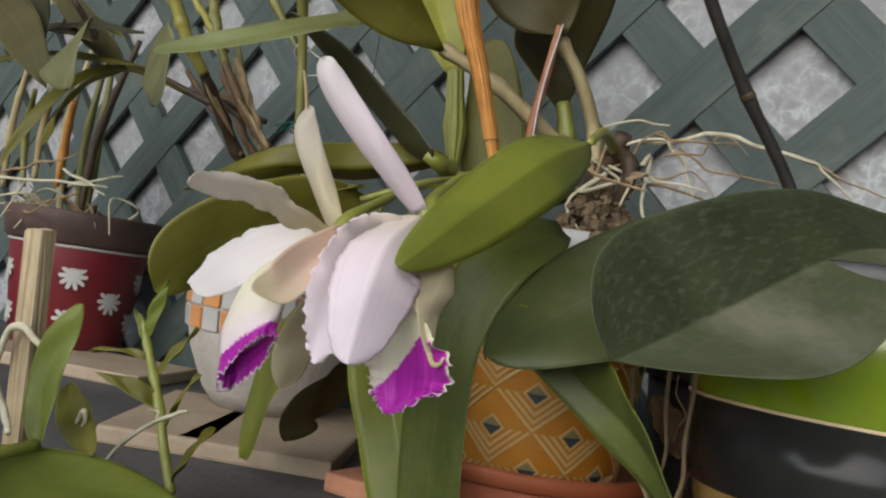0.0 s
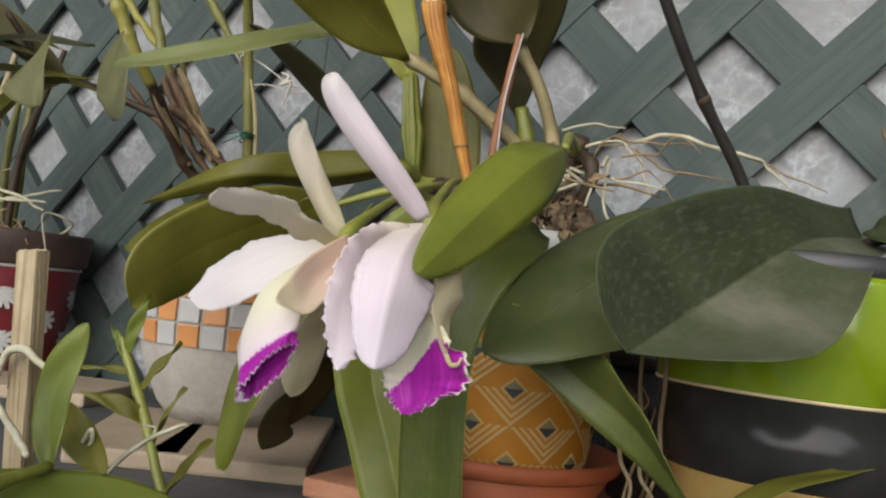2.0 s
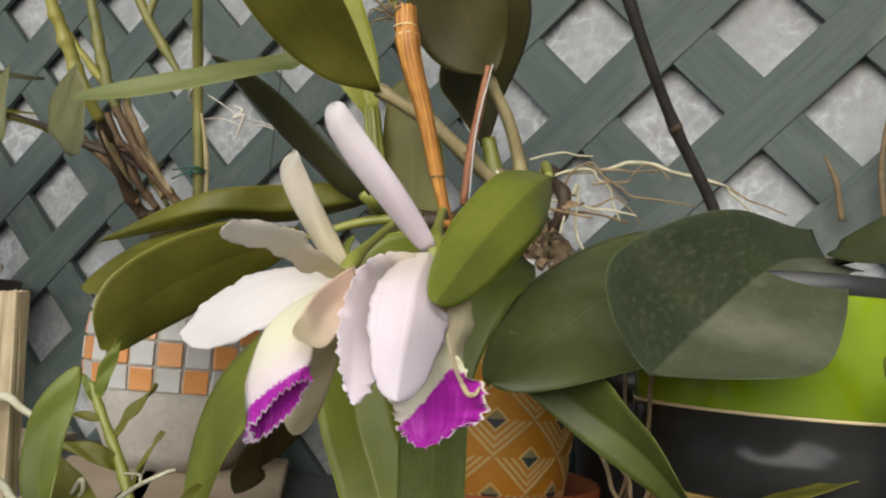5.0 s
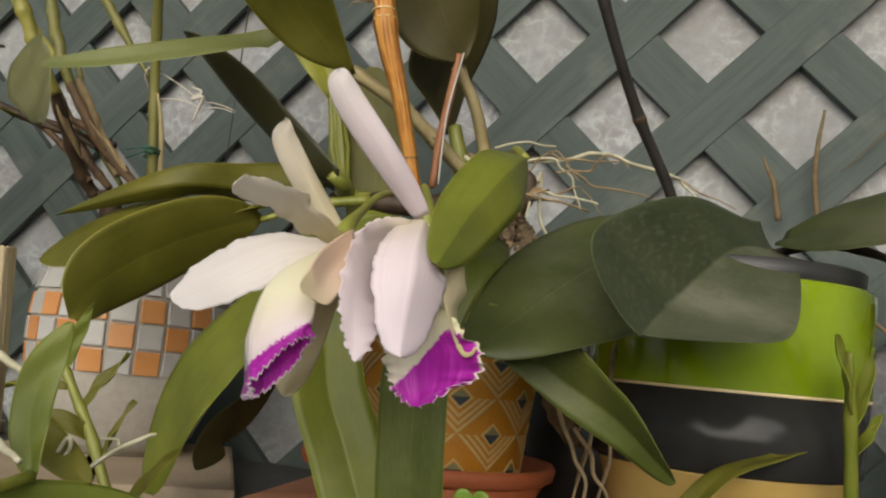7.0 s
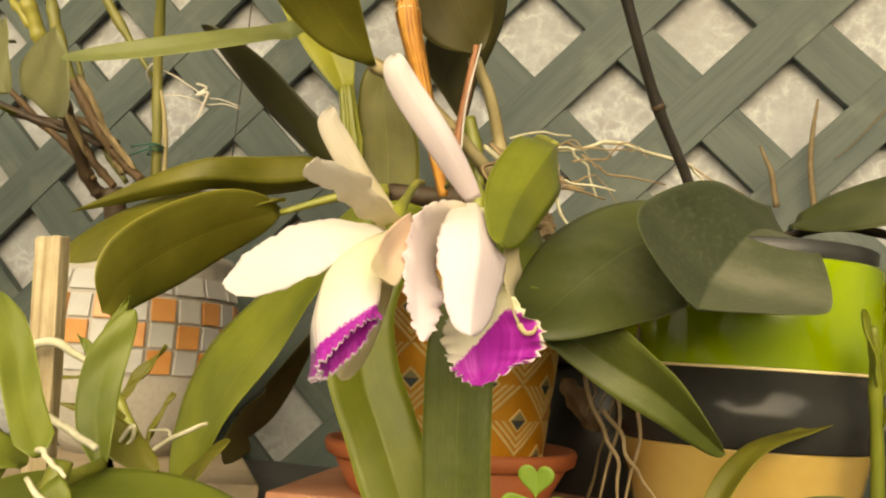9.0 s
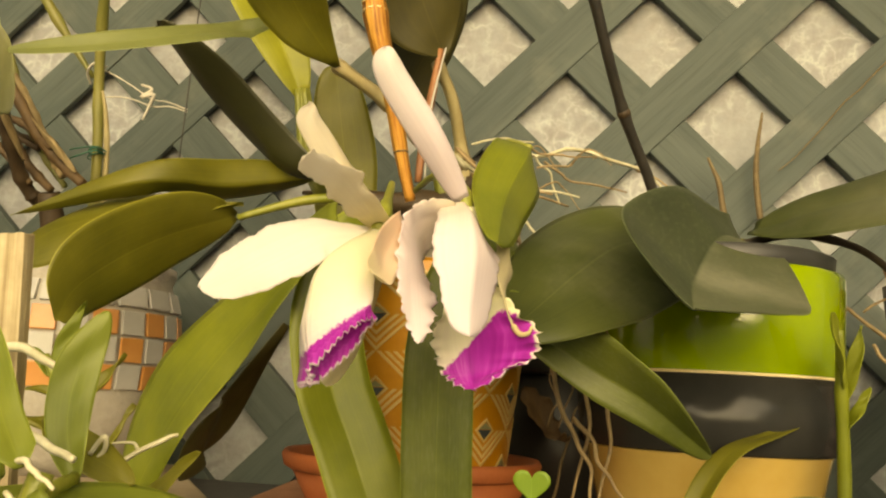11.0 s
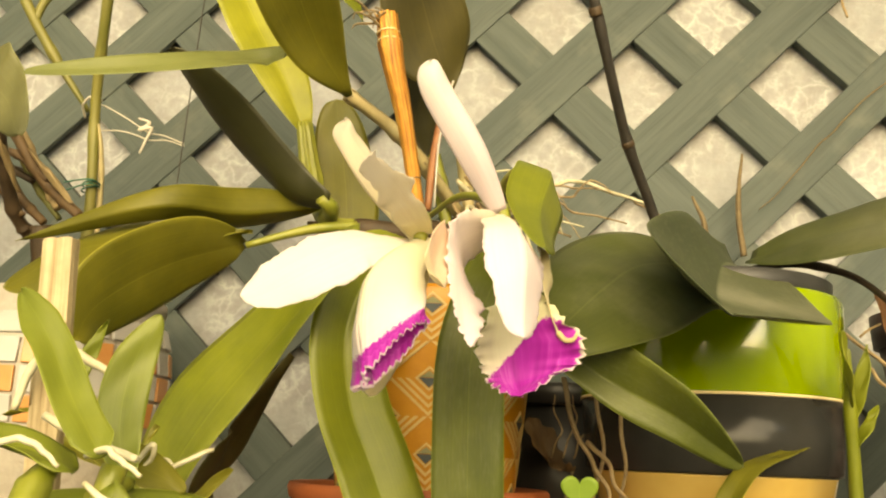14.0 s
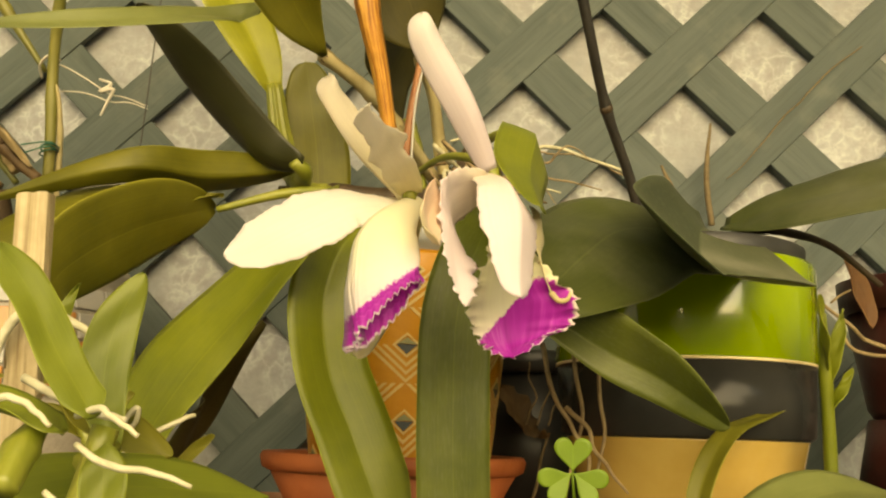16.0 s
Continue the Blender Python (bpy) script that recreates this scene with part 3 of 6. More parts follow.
shelf = structure("shelf", box_mesh("shelf", 2.4, 0.62, 0.03, 0.003), DARKWOOD, "dark wooden plant shelf in front of the lattice", "shelf", pose(-0.3, 0.46, 0.001))

lattice = thing("lattice", (LX, LAT_Y, 0), "grey-green painted wooden diagonal lattice panel", "lattice", kind="structure")
slat_w = (2 * PITCH - 2 * HOLE) / math.sqrt(2)
zl0, zl1, xl0, xl1 = -0.05, 0.95, -1.75, 0.65
for sgn, depth in ((1, LAT_Y + 0.0035), (-1, LAT_Y + 0.0080)):
    for i in range(-26, 22):
        # line: x = LX + PITCH * (1 + 2 i) + sgn * (z - LZ)
        x0 = LX + PITCH * (1 + 2 * i)
        za, zb = zl0, zl1
        xa, xb = x0 + sgn * (za - LZ), x0 + sgn * (zb - LZ)
        if max(xa, xb) < xl0 or min(xa, xb) > xl1:
            continue
        length = (zb - za) * math.sqrt(2)
        me = bpy.data.meshes.get("slat_rising" if sgn > 0 else "slat_falling") or box_mesh("slat_rising" if sgn > 0 else "slat_falling", length, 0.007 if sgn > 0 else 0.0125, slat_w, 0.0012)
        part("slat", me, SLAT, lattice, at=pose((xa + xb) / 2, depth, (za + zb) / 2, 0, -45 * sgn, 0))

# ---- shelf top: boards and a brick ----


def paver(cx, cy, lx, ly, h, turn, material, label, z=0.016, name="board"):
    ob = part(name, box_mesh(name, lx, ly, h, 0.003), material, None, at=pose(cx, cy, z + h / 2, 0, 0, turn))
    return tagged(ob, label, "board" if name == "board" else "brick", "boards on the shelf" if name == "board" else "")


paver(-0.575, 0.535, 0.085, 0.21, 0.014, 35, BOARD, "pale worn wooden board lying on the dark shelf")
paver(-0.515, 0.60, 0.12, 0.26, 0.014, 30, BOARD, "pale worn wooden board lying beside another board")
paver(-0.86, 0.62, 0.22, 0.13, 0.014, 22, BOARD, "pale wooden board under the red pot")
paver(-0.275, 0.60, 0.23, 0.2, 0.014, 4, BRICK, "flat red brick paver under the terracotta saucer", name="brick")
paver(-0.075, 0.585, 0.17, 0.24, 0.014, 0, BOARD, "pale wooden board under the banded pot")

# ---- geometric pot with its saucer ----
GX, GY = -0.268, 0.565


def saucer(cx, cy, z, r):
    e = thing("plant_saucer", (cx, cy, z), "orange terracotta saucer under the patterned ochre pot", "saucer")
    part("dish", lathe("dish", [(0.001, 0), (r * 0.78, 0), (r * 0.8, 0.002), (r * 0.94, 0.0245), (r * 0.9, 0.0245), (r * 0.76, 0.007), (0.001, 0.007)], 64, (cx, cy, z)), TERRACOTTA, e)
    part("rim", lathe("rim", [(r * 0.9, 0), (r * 0.96, 0), (r, 0.002), (r * 1.02, 0.009), (r, 0.012), (r * 0.96, 0.011), (r * 0.92, 0.002)], 64, (cx, cy, z + 0.025)), TERRACOTTA, e)


saucer(GX - 0.004, GY, 0.03, 0.09)
geo = thing("patterned_pot", (GX, GY, 0.037), "ochre ceramic pot with cream chevron lines and dark triangles", "flower pot")
GZ0, GZ1, GR0, GR1 = 0.037, 0.195, 0.058, 0.076


def geo_r(z):
    return GR0 + (GR1 - GR0) * ((z - GZ0) / (GZ1 - GZ0)) ** 0.8 if z > GZ0 else GR0


prof = [(0.001, 0)] + [(geo_r(GZ0 + h), h) for h in np.linspace(0, 0.158, 10)] + [(GR1 - 0.002, 0.161), (GR1 - 0.006, 0.158), (GR0 - 0.006, 0.02), (0.001, 0.018)]
part("body", lathe("pot_body", prof, 72, (GX, GY, GZ0)), OCHRE, geo)


def on_pot(a, z, out=0.0008):
    r = geo_r(z) + out
    return (GX + r * math.cos(a), GY + r * math.sin(a), z)


def chevron(ac, zc, sc, w, whole=False):
    """A raised cream line on the pot's wall: the lower half of a diamond, or all of it."""
    verts, faces = [], []
    cor = [(1, 0), (0, -1), (-1, 0), (0, 1)]
    steps = 5
    ends = list(zip(cor, cor[1:] + cor[:1])) if whole else [(cor[0], cor[1]), (cor[1], cor[2])]
    for (x0, z0), (x1, z1) in ends:
        for i in range(steps if whole or z0 == 0 else steps + 1):
            q = i / steps
            x, z = x0 + (x1 - x0) * q, z0 + (z1 - z0) * q
            for k, out in ((sc - w, -0.0004), (sc - w, 0.0007), (sc + w, 0.0007), (sc + w, -0.0004)):
                zz = min(max(zc + z * k * VP / 2, GZ0 + 0.002), GZ1 - 0.002)
                verts.append(on_pot(ac + x * k * DA, zz, out))
    n = len(verts) // 4
    for i in range(n if whole else n - 1):
        for j in range(3):
            faces.append((4 * i + j, 4 * ((i + 1) % n) + j, 4 * ((i + 1) % n) + j + 1, 4 * i + j + 1))
    return mesh_of("line", verts, faces, smooth=False)


def wedge(ac, zc, w, z0, z1):
    """A flat triangle on the pot's wall, its base at z0 and its point at z1."""
    rim = [(ac - w, zc + z0), (ac + w, zc + z0), (ac, zc + z1)]
    v = [on_pot(a, z) for a, z in rim] + [on_pot(a, z, -0.001) for a, z in rim]
    return mesh_of("triangle", v, [(0, 1, 2), (0, 3, 4, 1), (1, 4, 5, 2), (2, 5, 3, 0)], smooth=False)


COLS, VP = 16, 0.048
DA = 2 * math.pi / COLS
A0 = math.atan2(0.533 - GY, -0.229 - GX)
for i in range(COLS):
    for j in range(-1, 3):
        zc, ac = 0.088 + VP * j + (VP / 2 if i % 2 else 0), A0 + DA * i
        if zc < 0.045 or zc > 0.185:
            continue
        part("line", chevron(ac, zc, 0.3, 0.035, True), LINE, geo)
        for sc in (0.52, 0.73, 0.94):
            part("line", chevron(ac, zc, sc, 0.05), LINE, geo)
        part("triangle", wedge(ac, zc, 0.095, 0.0004, -0.0058), TEAL, geo)
        part("triangle", wedge(ac, zc, 0.085, 0.0008, 0.005), SAGE, geo)

inner_pot = thing("nursery_pot", (GX + 0.004, GY, 0.057), "pale grey plastic nursery pot standing in the patterned pot", "flower pot")
part("body", lathe("nursery_body", [(0.001, 0), (0.05, 0), (0.066, 0.145), (0.07, 0.146), (0.071, 0.158), (0.069, 0.159), (0.066, 0.157), (0.062, 0.14), (0.001, 0.138)], 48, (GX + 0.006, GY - 0.005, 0.057)), PLASTIC, inner_pot)


def bark_heap(name, cx, cy, z, r, count, seed, size=0.012, material=None, deep=0.02):
    """A heap of bark chips: joined flat chunks."""
    rng = np.random.default_rng(seed)
    verts, faces = [], []
    for _ in range(count):
        rr, a = r * math.sqrt(rng.random()), rng.uniform(0, 6.28)
        c = Vector((cx + rr * math.cos(a), cy + rr * math.sin(a), z + rng.uniform(0, deep) * (1.3 - rr / r)))
        m = Matrix.LocRotScale(c, Euler(rng.uniform(0, 6, 3)), Vector(rng.uniform(0.35, 1, 3) * size))
        o = len(verts)
        for x in (-0.5, 0.5):
            for y in (-0.5, 0.5):
                for w in (-0.5, 0.5):
                    verts.append(m @ Vector((x + rng.normal(0, 0.1), y + rng.normal(0, 0.1), w * 0.8)))
        faces += [(o, o + 1, o + 3, o + 2), (o + 4, o + 6, o + 7, o + 5), (o, o + 4, o + 5, o + 1), (o + 2, o + 3, o + 7, o + 6), (o, o + 2, o + 6, o + 4), (o + 1, o + 5, o + 7, o + 3)]
    ob = part(name, mesh_of(name, verts, faces, smooth=False), material or SOIL)
    return ob


tagged(bark_heap("bark_chips", GX + 0.006, GY - 0.005, 0.2, 0.06, 150, 3), "dark brown bark chips in the nursery pot", "bark", kind="stuff")

tagged(bark_heap("root_mat", GX + 0.044, GY - 0.036, 0.212, 0.024, 420, 21, 0.0062, CHIP, 0.036), "pale dry root and bark bits matted at the orchid's base", "bark", kind="stuff")

# ---- cattleya plant ----
cat = thing("cattleya_orchid", (-0.262, 0.545, 0.2), "cattleya orchid with two pale pink flowers, olive leaves and dry sheaths", "orchid")
part("rhizome", tube("rhizome", [(-0.36, 0.54, 0.25), (-0.31, 0.53, 0.243), (-0.265, 0.55, 0.246), (-0.235, 0.555, 0.262), (-0.222, 0.545, 0.285)], [0.0015, 0.007, 0.009, 0.009, 0.006], 26, 8, [(0.2, 0.3), (0.45, 0.3), (0.7, 0.3)]), CANE_DARK, cat)

part("leaf", blade("leaf", [(-0.3203, 0.4663, 0.3190), (-0.3351, 0.4259, 0.3383), (-0.3457, 0.3692, 0.3721), (-0.3616, 0.3304, 0.4292)], 0.0257, (-0.359, 0.844, 0.398), (0.0066, 1.39, 0.616), fold=(9.2, -8.9), arch=0.256, normal_end=(-0.33, 0.839, 0.432), uneven=0.024, seed=2), LEAF_OLIVE, cat)
part("leaf", blade("leaf", [(-0.2764, 0.5518, 0.3018), (-0.2862, 0.5609, 0.3421), (-0.2609, 0.5401, 0.4054), (-0.2812, 0.4769, 0.4718)], 0.035, (0.93, -0.362, -0.067), (0.006, 0.966, 0.684), fold=14, arch=0.1, normal_end=(0.824, -0.562, -0.071), uneven=-0.338, seed=3), LEAF_MAROON, cat)
part("leaf", blade("leaf", [(-0.2549, 0.5073, 0.3408), (-0.2654, 0.4917, 0.3631), (-0.2787, 0.4647, 0.4009), (-0.3042, 0.4270, 0.4471)], 0.034, (0.421, -0.893, 0.16), (0.005, 0.918, 0.942), fold=10, arch=0.1, normal_end=(0.29, -0.957, 0.018), uneven=-0.087, seed=31), LEAF_MAROON, cat)
part("leaf", blade("leaf", [(-0.374, 0.561, 0.332), (-0.394, 0.563, 0.372), (-0.427, 0.570, 0.433), (-0.461, 0.575, 0.507), (-0.483, 0.580, 0.572)], 0.026, (0.25, -0.9, 0.3), "oval", fold=22, arch=0.1, seed=4), LEAF_YELLOW, cat)
part("leaf", blade("leaf", [(-0.337, 0.575, 0.235), (-0.340, 0.576, 0.28), (-0.347, 0.577, 0.322), (-0.354, 0.576, 0.362)], 0.025, (0.2, -0.95, 0.1), (0.2, 0.9, 0.35), fold=8, arch=0.1, seed=5), LEAF_OLIVE, cat)
part("pseudobulb", tube("pseudobulb", [(-0.352, 0.545, 0.255), (-0.363, 0.556, 0.285), (-0.374, 0.561, 0.335)], [0.004, 0.0078, 0.0058], 22, 42, [(0.55, 0.12)], ribs=9), BULB, cat)
part("pseudobulb", tube("pseudobulb", [(-0.25, 0.55, 0.262), (-0.275, 0.51, 0.288), (-0.294, 0.49, 0.305), (-0.323, 0.47, 0.322)], [0.0045, 0.0046, 0.0044, 0.0036], 26, 12, [(0.3, 0.25), (0.62, 0.25), (0.97, 0.35)], ribs=6), CANE, cat)
part("pseudobulb", tube("pseudobulb", [(-0.242, 0.553, 0.262), (-0.247, 0.55, 0.29), (-0.252, 0.53, 0.318), (-0.262, 0.512, 0.34)], [0.0042, 0.0044, 0.004, 0.0034], 22, 12, [(0.25, 0.25), (0.95, 0.4)], ribs=6), CANE, cat)
part("pseudobulb", tube("pseudobulb", [(-0.258, 0.548, 0.25), (-0.264, 0.548, 0.28), (-0.27, 0.546, 0.306)], [0.004, 0.0055, 0.0045], 16, 12, [(0.6, 0.15)], ribs=6), BULB, cat)
sheath = part("dry_sheath", tube("dry_sheath", [(-0.268, 0.478, 0.232), (-0.274, 0.47, 0.26), (-0.281, 0.456, 0.30), (-0.289, 0.444, 0.335), (-0.294, 0.442, 0.365)], [0.003, 0.0038, 0.005, 0.0066, 0.0064], 30, 16, [(0.82, 0.15), (0.3, 0.1)], ribs=8), SHEATH, cat, "papery orange-brown dry sheath")
for z0, px_, rr_ in ((0.352, (-0.2925, 0.4425), 0.007), (0.3465, (-0.2915, 0.4428), 0.007), (0.262, (-0.2745, 0.4693), 0.0043)):
    part("ring", tube("ring", [(px_[0] + rr_ * math.cos(a), px_[1] + rr_ * math.sin(a), z0 + 0.15 * rr_ * math.cos(a)) for a in np.linspace(0, 6.28, 14)], [0.0006, 0.0006], 28, 5), CREAM if z0 > 0.3 else FIBRE, sheath)
rng = np.random.default_rng(23)
for i in range(9):
    a = np.array([-0.2935 + rng.normal(0, 0.002), 0.441 + rng.normal(0, 0.002), 0.358 + rng.normal(0, 0.003)])
    d = np.array([rng.normal(-0.007, 0.006), rng.normal(-0.002, 0.004), rng.normal(0.009, 0.004)])
    part("fibre", tube("fibre", [a, a + d * 0.6, a + d + (rng.normal(-0.002, 0.002), 0, -0.003 * rng.random()), a + d + (rng.normal(-0.006, 0.004), 0, -0.008 * rng.random())], [0.001, 0.0008, 0.0004], 14, 5, seed=i), (FIBRE, ROOT_BROWN)[i % 3 == 0], sheath)
part("leaf", blade("leaf", [(-0.355, 0.500, 0.472), (-0.334, 0.485, 0.414), (-0.315, 0.470, 0.375)], 0.0085, (0.2, -0.9, 0.2), "lance", fold=14, seed=32), LEAF_BRIGHT, cat)
part("strip", tube("strip", [(-0.2635, 0.499, 0.252), (-0.262, 0.4995, 0.3), (-0.254, 0.5, 0.345)], [0.0009, 0.001, 0.0008], 16, 6, flat=0.5), WHITE, cat, "thin white strip of peeled sheath")
part("rhizome", tube("rhizome", [(-0.224, 0.530, 0.271), (-0.212, 0.528, 0.268), (-0.206, 0.526, 0.259), (-0.209, 0.528, 0.246), (-0.218, 0.532, 0.233)], [0.003, 0.0045, 0.0048, 0.004, 0.003], 22, 9, [(0.4, 0.2), (0.7, 0.25)]), CANE_DARK, cat)
part("bract", blade("bract", [(-0.206, 0.525, 0.249), (-0.201, 0.522, 0.254), (-0.191, 0.520, 0.255)], 0.003, (0.1, -0.9, 0.4), "lance", fold=25, seed=33, n=12, m=6, thick=0.0005), ROOT_BROWN, cat, "curled dry brown bract")
part("dry_sheath", tube("dry_sheath", [(-0.268, 0.50, 0.25), (-0.266, 0.502, 0.285), (-0.262, 0.503, 0.315), (-0.258, 0.503, 0.345)], [0.0024, 0.003, 0.003, 0.0022], 18, 8), plain("red_brown_stem", (0.2, 0.07, 0.03), (0.32, 0.14, 0.06), 0.55, 60, 0.3), cat)

for c_, r_ in (((-0.2745, 0.511, 0.2875), 0.0054), ((-0.3205, 0.472, 0.3205), 0.0048), ((-0.2605, 0.5145, 0.3375), 0.0042), ((-0.2455, 0.5515, 0.281), 0.0048)):
    part("joint", tube("joint", [(c_[0] + 0.0014, c_[1] + 0.001, c_[2] - 0.0014), c_, (c_[0] - 0.0014, c_[1] - 0.001, c_[2] + 0.0014)], [r_ * 0.9, r_, r_ * 0.85], 5, 12), FIBRE, cat, "dark brown joint scar")

# front leaf, folded along its midrib, tip towards the viewer
part("leaf", blade("leaf", [(-0.1903, 0.4314, 0.2556), (-0.1879, 0.3872, 0.2399), (-0.1948, 0.3415, 0.2080), (-0.1942, 0.2883, 0.1746)], 0.0208, (0.776, -0.542, 0.324), (0.0421, 0.835, 0.525), fold=(-24.1, -31.3), arch=0.07, normal_end=(0.614, -0.621, 0.487), uneven=-0.051, seed=6, crease=1.3, dents=0.001), LEAF_BRIGHT, cat)
part("petiole", tube("petiole", [(-0.222, 0.54, 0.27), (-0.21, 0.49, 0.274), (-0.1903, 0.4314, 0.2556)], [0.004, 0.0032, 0.0022], 14, 8), BULB, cat)
# leaves to the side
part("leaf", blade("leaf", [(-0.3470, 0.5309, 0.2596), (-0.3980, 0.4866, 0.2423), (-0.4370, 0.4436, 0.2339), (-0.5243, 0.4455, 0.2098)], 0.0172, (-0.081, 0.496, 0.865), (0.026, 0.615, 0.858), fold=(70, 12.9), arch=-0.067, normal_end=(-0.013, 0.703, 0.711), uneven=0.211, seed=7, n=40, m=18, dents=0.001), LEAF_OLIVE, cat)
part("leaf", blade("leaf", [(-0.3911, 0.4962, 0.2223), (-0.4158, 0.4449, 0.1988), (-0.4355, 0.3898, 0.1641), (-0.4350, 0.3683, 0.1386)], 0.0290, (0.858, -0.353, -0.373), (0.005, 0.906, 0.62), fold=6, arch=0.15, normal_end=(0.893, -0.338, -0.296), uneven=0.051, seed=8, n=40, m=18), LEAF_OLIVE, cat)
part("leaf", blade("leaf", [(-0.3840, 0.4870, 0.2301), (-0.4293, 0.4591, 0.2203), (-0.4778, 0.4398, 0.2027), (-0.5205, 0.4336, 0.1784)], 0.0259, (0.304, -0.631, 0.714), (0.02, 1.28, 0.5, 0.3), fold=(11.3, 3.3), arch=0.249, normal_end=(0.269, -0.702, 0.659), uneven=-0.137, seed=9), LEAF_OLIVE, cat)
part("petiole", tube("petiole", [(-0.32, 0.52, 0.243), (-0.35, 0.505, 0.236), (-0.3893, 0.4922, 0.2209)], [0.004, 0.0034, 0.0022], 14, 8), BULB, cat)
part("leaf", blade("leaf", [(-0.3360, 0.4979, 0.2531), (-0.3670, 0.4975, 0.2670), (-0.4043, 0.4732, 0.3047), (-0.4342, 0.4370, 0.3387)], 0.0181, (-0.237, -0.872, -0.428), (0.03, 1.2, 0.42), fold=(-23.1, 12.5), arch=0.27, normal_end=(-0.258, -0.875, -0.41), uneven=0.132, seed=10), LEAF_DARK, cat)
part("leaf", blade("leaf", [(-0.3548, 0.4330, 0.3338), (-0.3729, 0.4394, 0.3321), (-0.3980, 0.4153, 0.3196), (-0.4425, 0.3890, 0.3035), (-0.4963, 0.3808, 0.2964)], 0.0103, (-0.033, -0.939, 0.342), (0.095, 1.1, 0.42), fold=(17.7, 9.1), arch=0.019, seed=11, dents=0.001), LEAF_GREY, cat)
# hanging leaves
part("leaf", blade("leaf", [(-0.2925, 0.3957, 0.2042), (-0.3490, 0.4309, 0.1475), (-0.3940, 0.4376, 0.0922), (-0.4286, 0.4561, 0.0308)], 0.0329, (-0.355, -0.703, 0.616), (0.03, 0.859, 0.42), fold=6, arch=0.1, normal_end=(-0.175, -0.897, 0.406), uneven=0.411, seed=12, n=40, m=16), LEAF_BRIGHT, cat)
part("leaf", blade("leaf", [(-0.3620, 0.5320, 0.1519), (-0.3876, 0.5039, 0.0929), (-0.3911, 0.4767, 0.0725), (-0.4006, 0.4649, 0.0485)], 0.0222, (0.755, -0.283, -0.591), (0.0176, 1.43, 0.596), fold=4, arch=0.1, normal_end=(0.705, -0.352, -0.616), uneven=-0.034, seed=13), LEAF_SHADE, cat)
part("leaf", blade("leaf", [(-0.275, 0.475, 0.215), (-0.297, 0.455, 0.195), (-0.307, 0.44, 0.155), (-0.301, 0.435, 0.115), (-0.286, 0.434, 0.08), (-0.269, 0.434, 0.04), (-0.256, 0.436, 0.017)], 0.0232, (0.35, -0.85, 0.3), "strap", fold=24, arch=0.05, crease=1.5, seed=14, n=40), LEAF_BRIGHT, cat)
part("leaf", blade("leaf", [(-0.205, 0.445, 0.21), (-0.215, 0.405, 0.19), (-0.228, 0.385, 0.145), (-0.229, 0.385, 0.09), (-0.227, 0.39, 0.04), (-0.225, 0.40, 0.0)], 0.0185, (0.1, -0.95, 0.2), "strap", fold=8, arch=0.1, seed=15), LEAF, cat)
part("leaf", blade("leaf", [(-0.2013, 0.3943, 0.1576), (-0.1562, 0.4040, 0.1302), (-0.1221, 0.3914, 0.1108), (-0.0944, 0.3738, 0.0886)], 0.0178, (0.117, -0.984, -0.138), (0.06, 0.96, 0.42), fold=(14.8, 34.4), arch=0.015, normal_end=(-0.256, -0.556, -0.791), uneven=-0.352, seed=16, crease=1.5, dents=0.0008), LEAF, cat)

# ---- flowers ----


def trumpet(name, axis, radii, ripple=0.0009, slant=0.0, flat=1.0, pull=0.0, seed=1, n=46, k=120):
    """Orchid lip: a sheet rolled round the column into a trumpet whose frilled mouth is longer on one side.
    slant: how much longer the mouth is on its first side; pull: how far the far side of the mouth is cut back."""
    rng = np.random.default_rng(seed)
    mid = spline(axis, n)
    tan = unit(np.gradient(mid, axis=0))
    ph = rng.uniform(0, 6.28, 6)
    f = np.linspace(0, 2 * np.pi, k, endpoint=False)
    ripples = np.sin(5 * f + ph[0]) + 0.8 * np.sin(13 * f + ph[1]) + 0.7 * np.sin(29 * f + ph[2]) + 0.5 * np.sin(47 * f + ph[5])
    verts, uvs = [], []
    for i, inner in [(q, 0) for q in range(n)] + [(q, 1) for q in range(n - 1, 4, -1)]:
        s = i / (n - 1)
        sx = unit(np.cross(tan[i], (0, 1, 0)))
        sy = np.cross(sx, tan[i])
        r = np.interp(s, np.linspace(0, 1, len(radii)), radii) - (0.0005 if inner else 0)
        rr = r + ripple * (s ** 14 + 1.3 * s ** 1.5 * np.clip(-np.cos(f), 0, 1) ** 4) * ripples * (1 - 0.4 * s ** 14) + 0.3 * ripple * np.sin(7 * f + 9 * s + ph[3]) * s
        along = slant * s ** 2 * np.cos(f) - pull * s ** 2 * (0.5 + 0.5 * np.sin(f + 0.3)) + 0.7 * ripple * s ** 5 * np.sin(31 * f + ph[4])
        verts.append(mid[i] + along[:, None] * tan[i] + (np.cos(f) * rr)[:, None] * sx + (np.sin(f) * rr * flat)[:, None] * sy)
        uvs.append(np.stack([np.full(k, 0.5 * min(1, 3.5 * (1 - s))), np.full(k, s)], -1))
    m = len(verts)
    faces = [(i * k + j, i * k + (j + 1) % k, (i + 1) * k + (j + 1) % k, (i + 1) * k + j) for i in range(m - 1) for j in range(k)]
    return mesh_of(name, np.concatenate(verts), faces, np.concatenate(uvs))


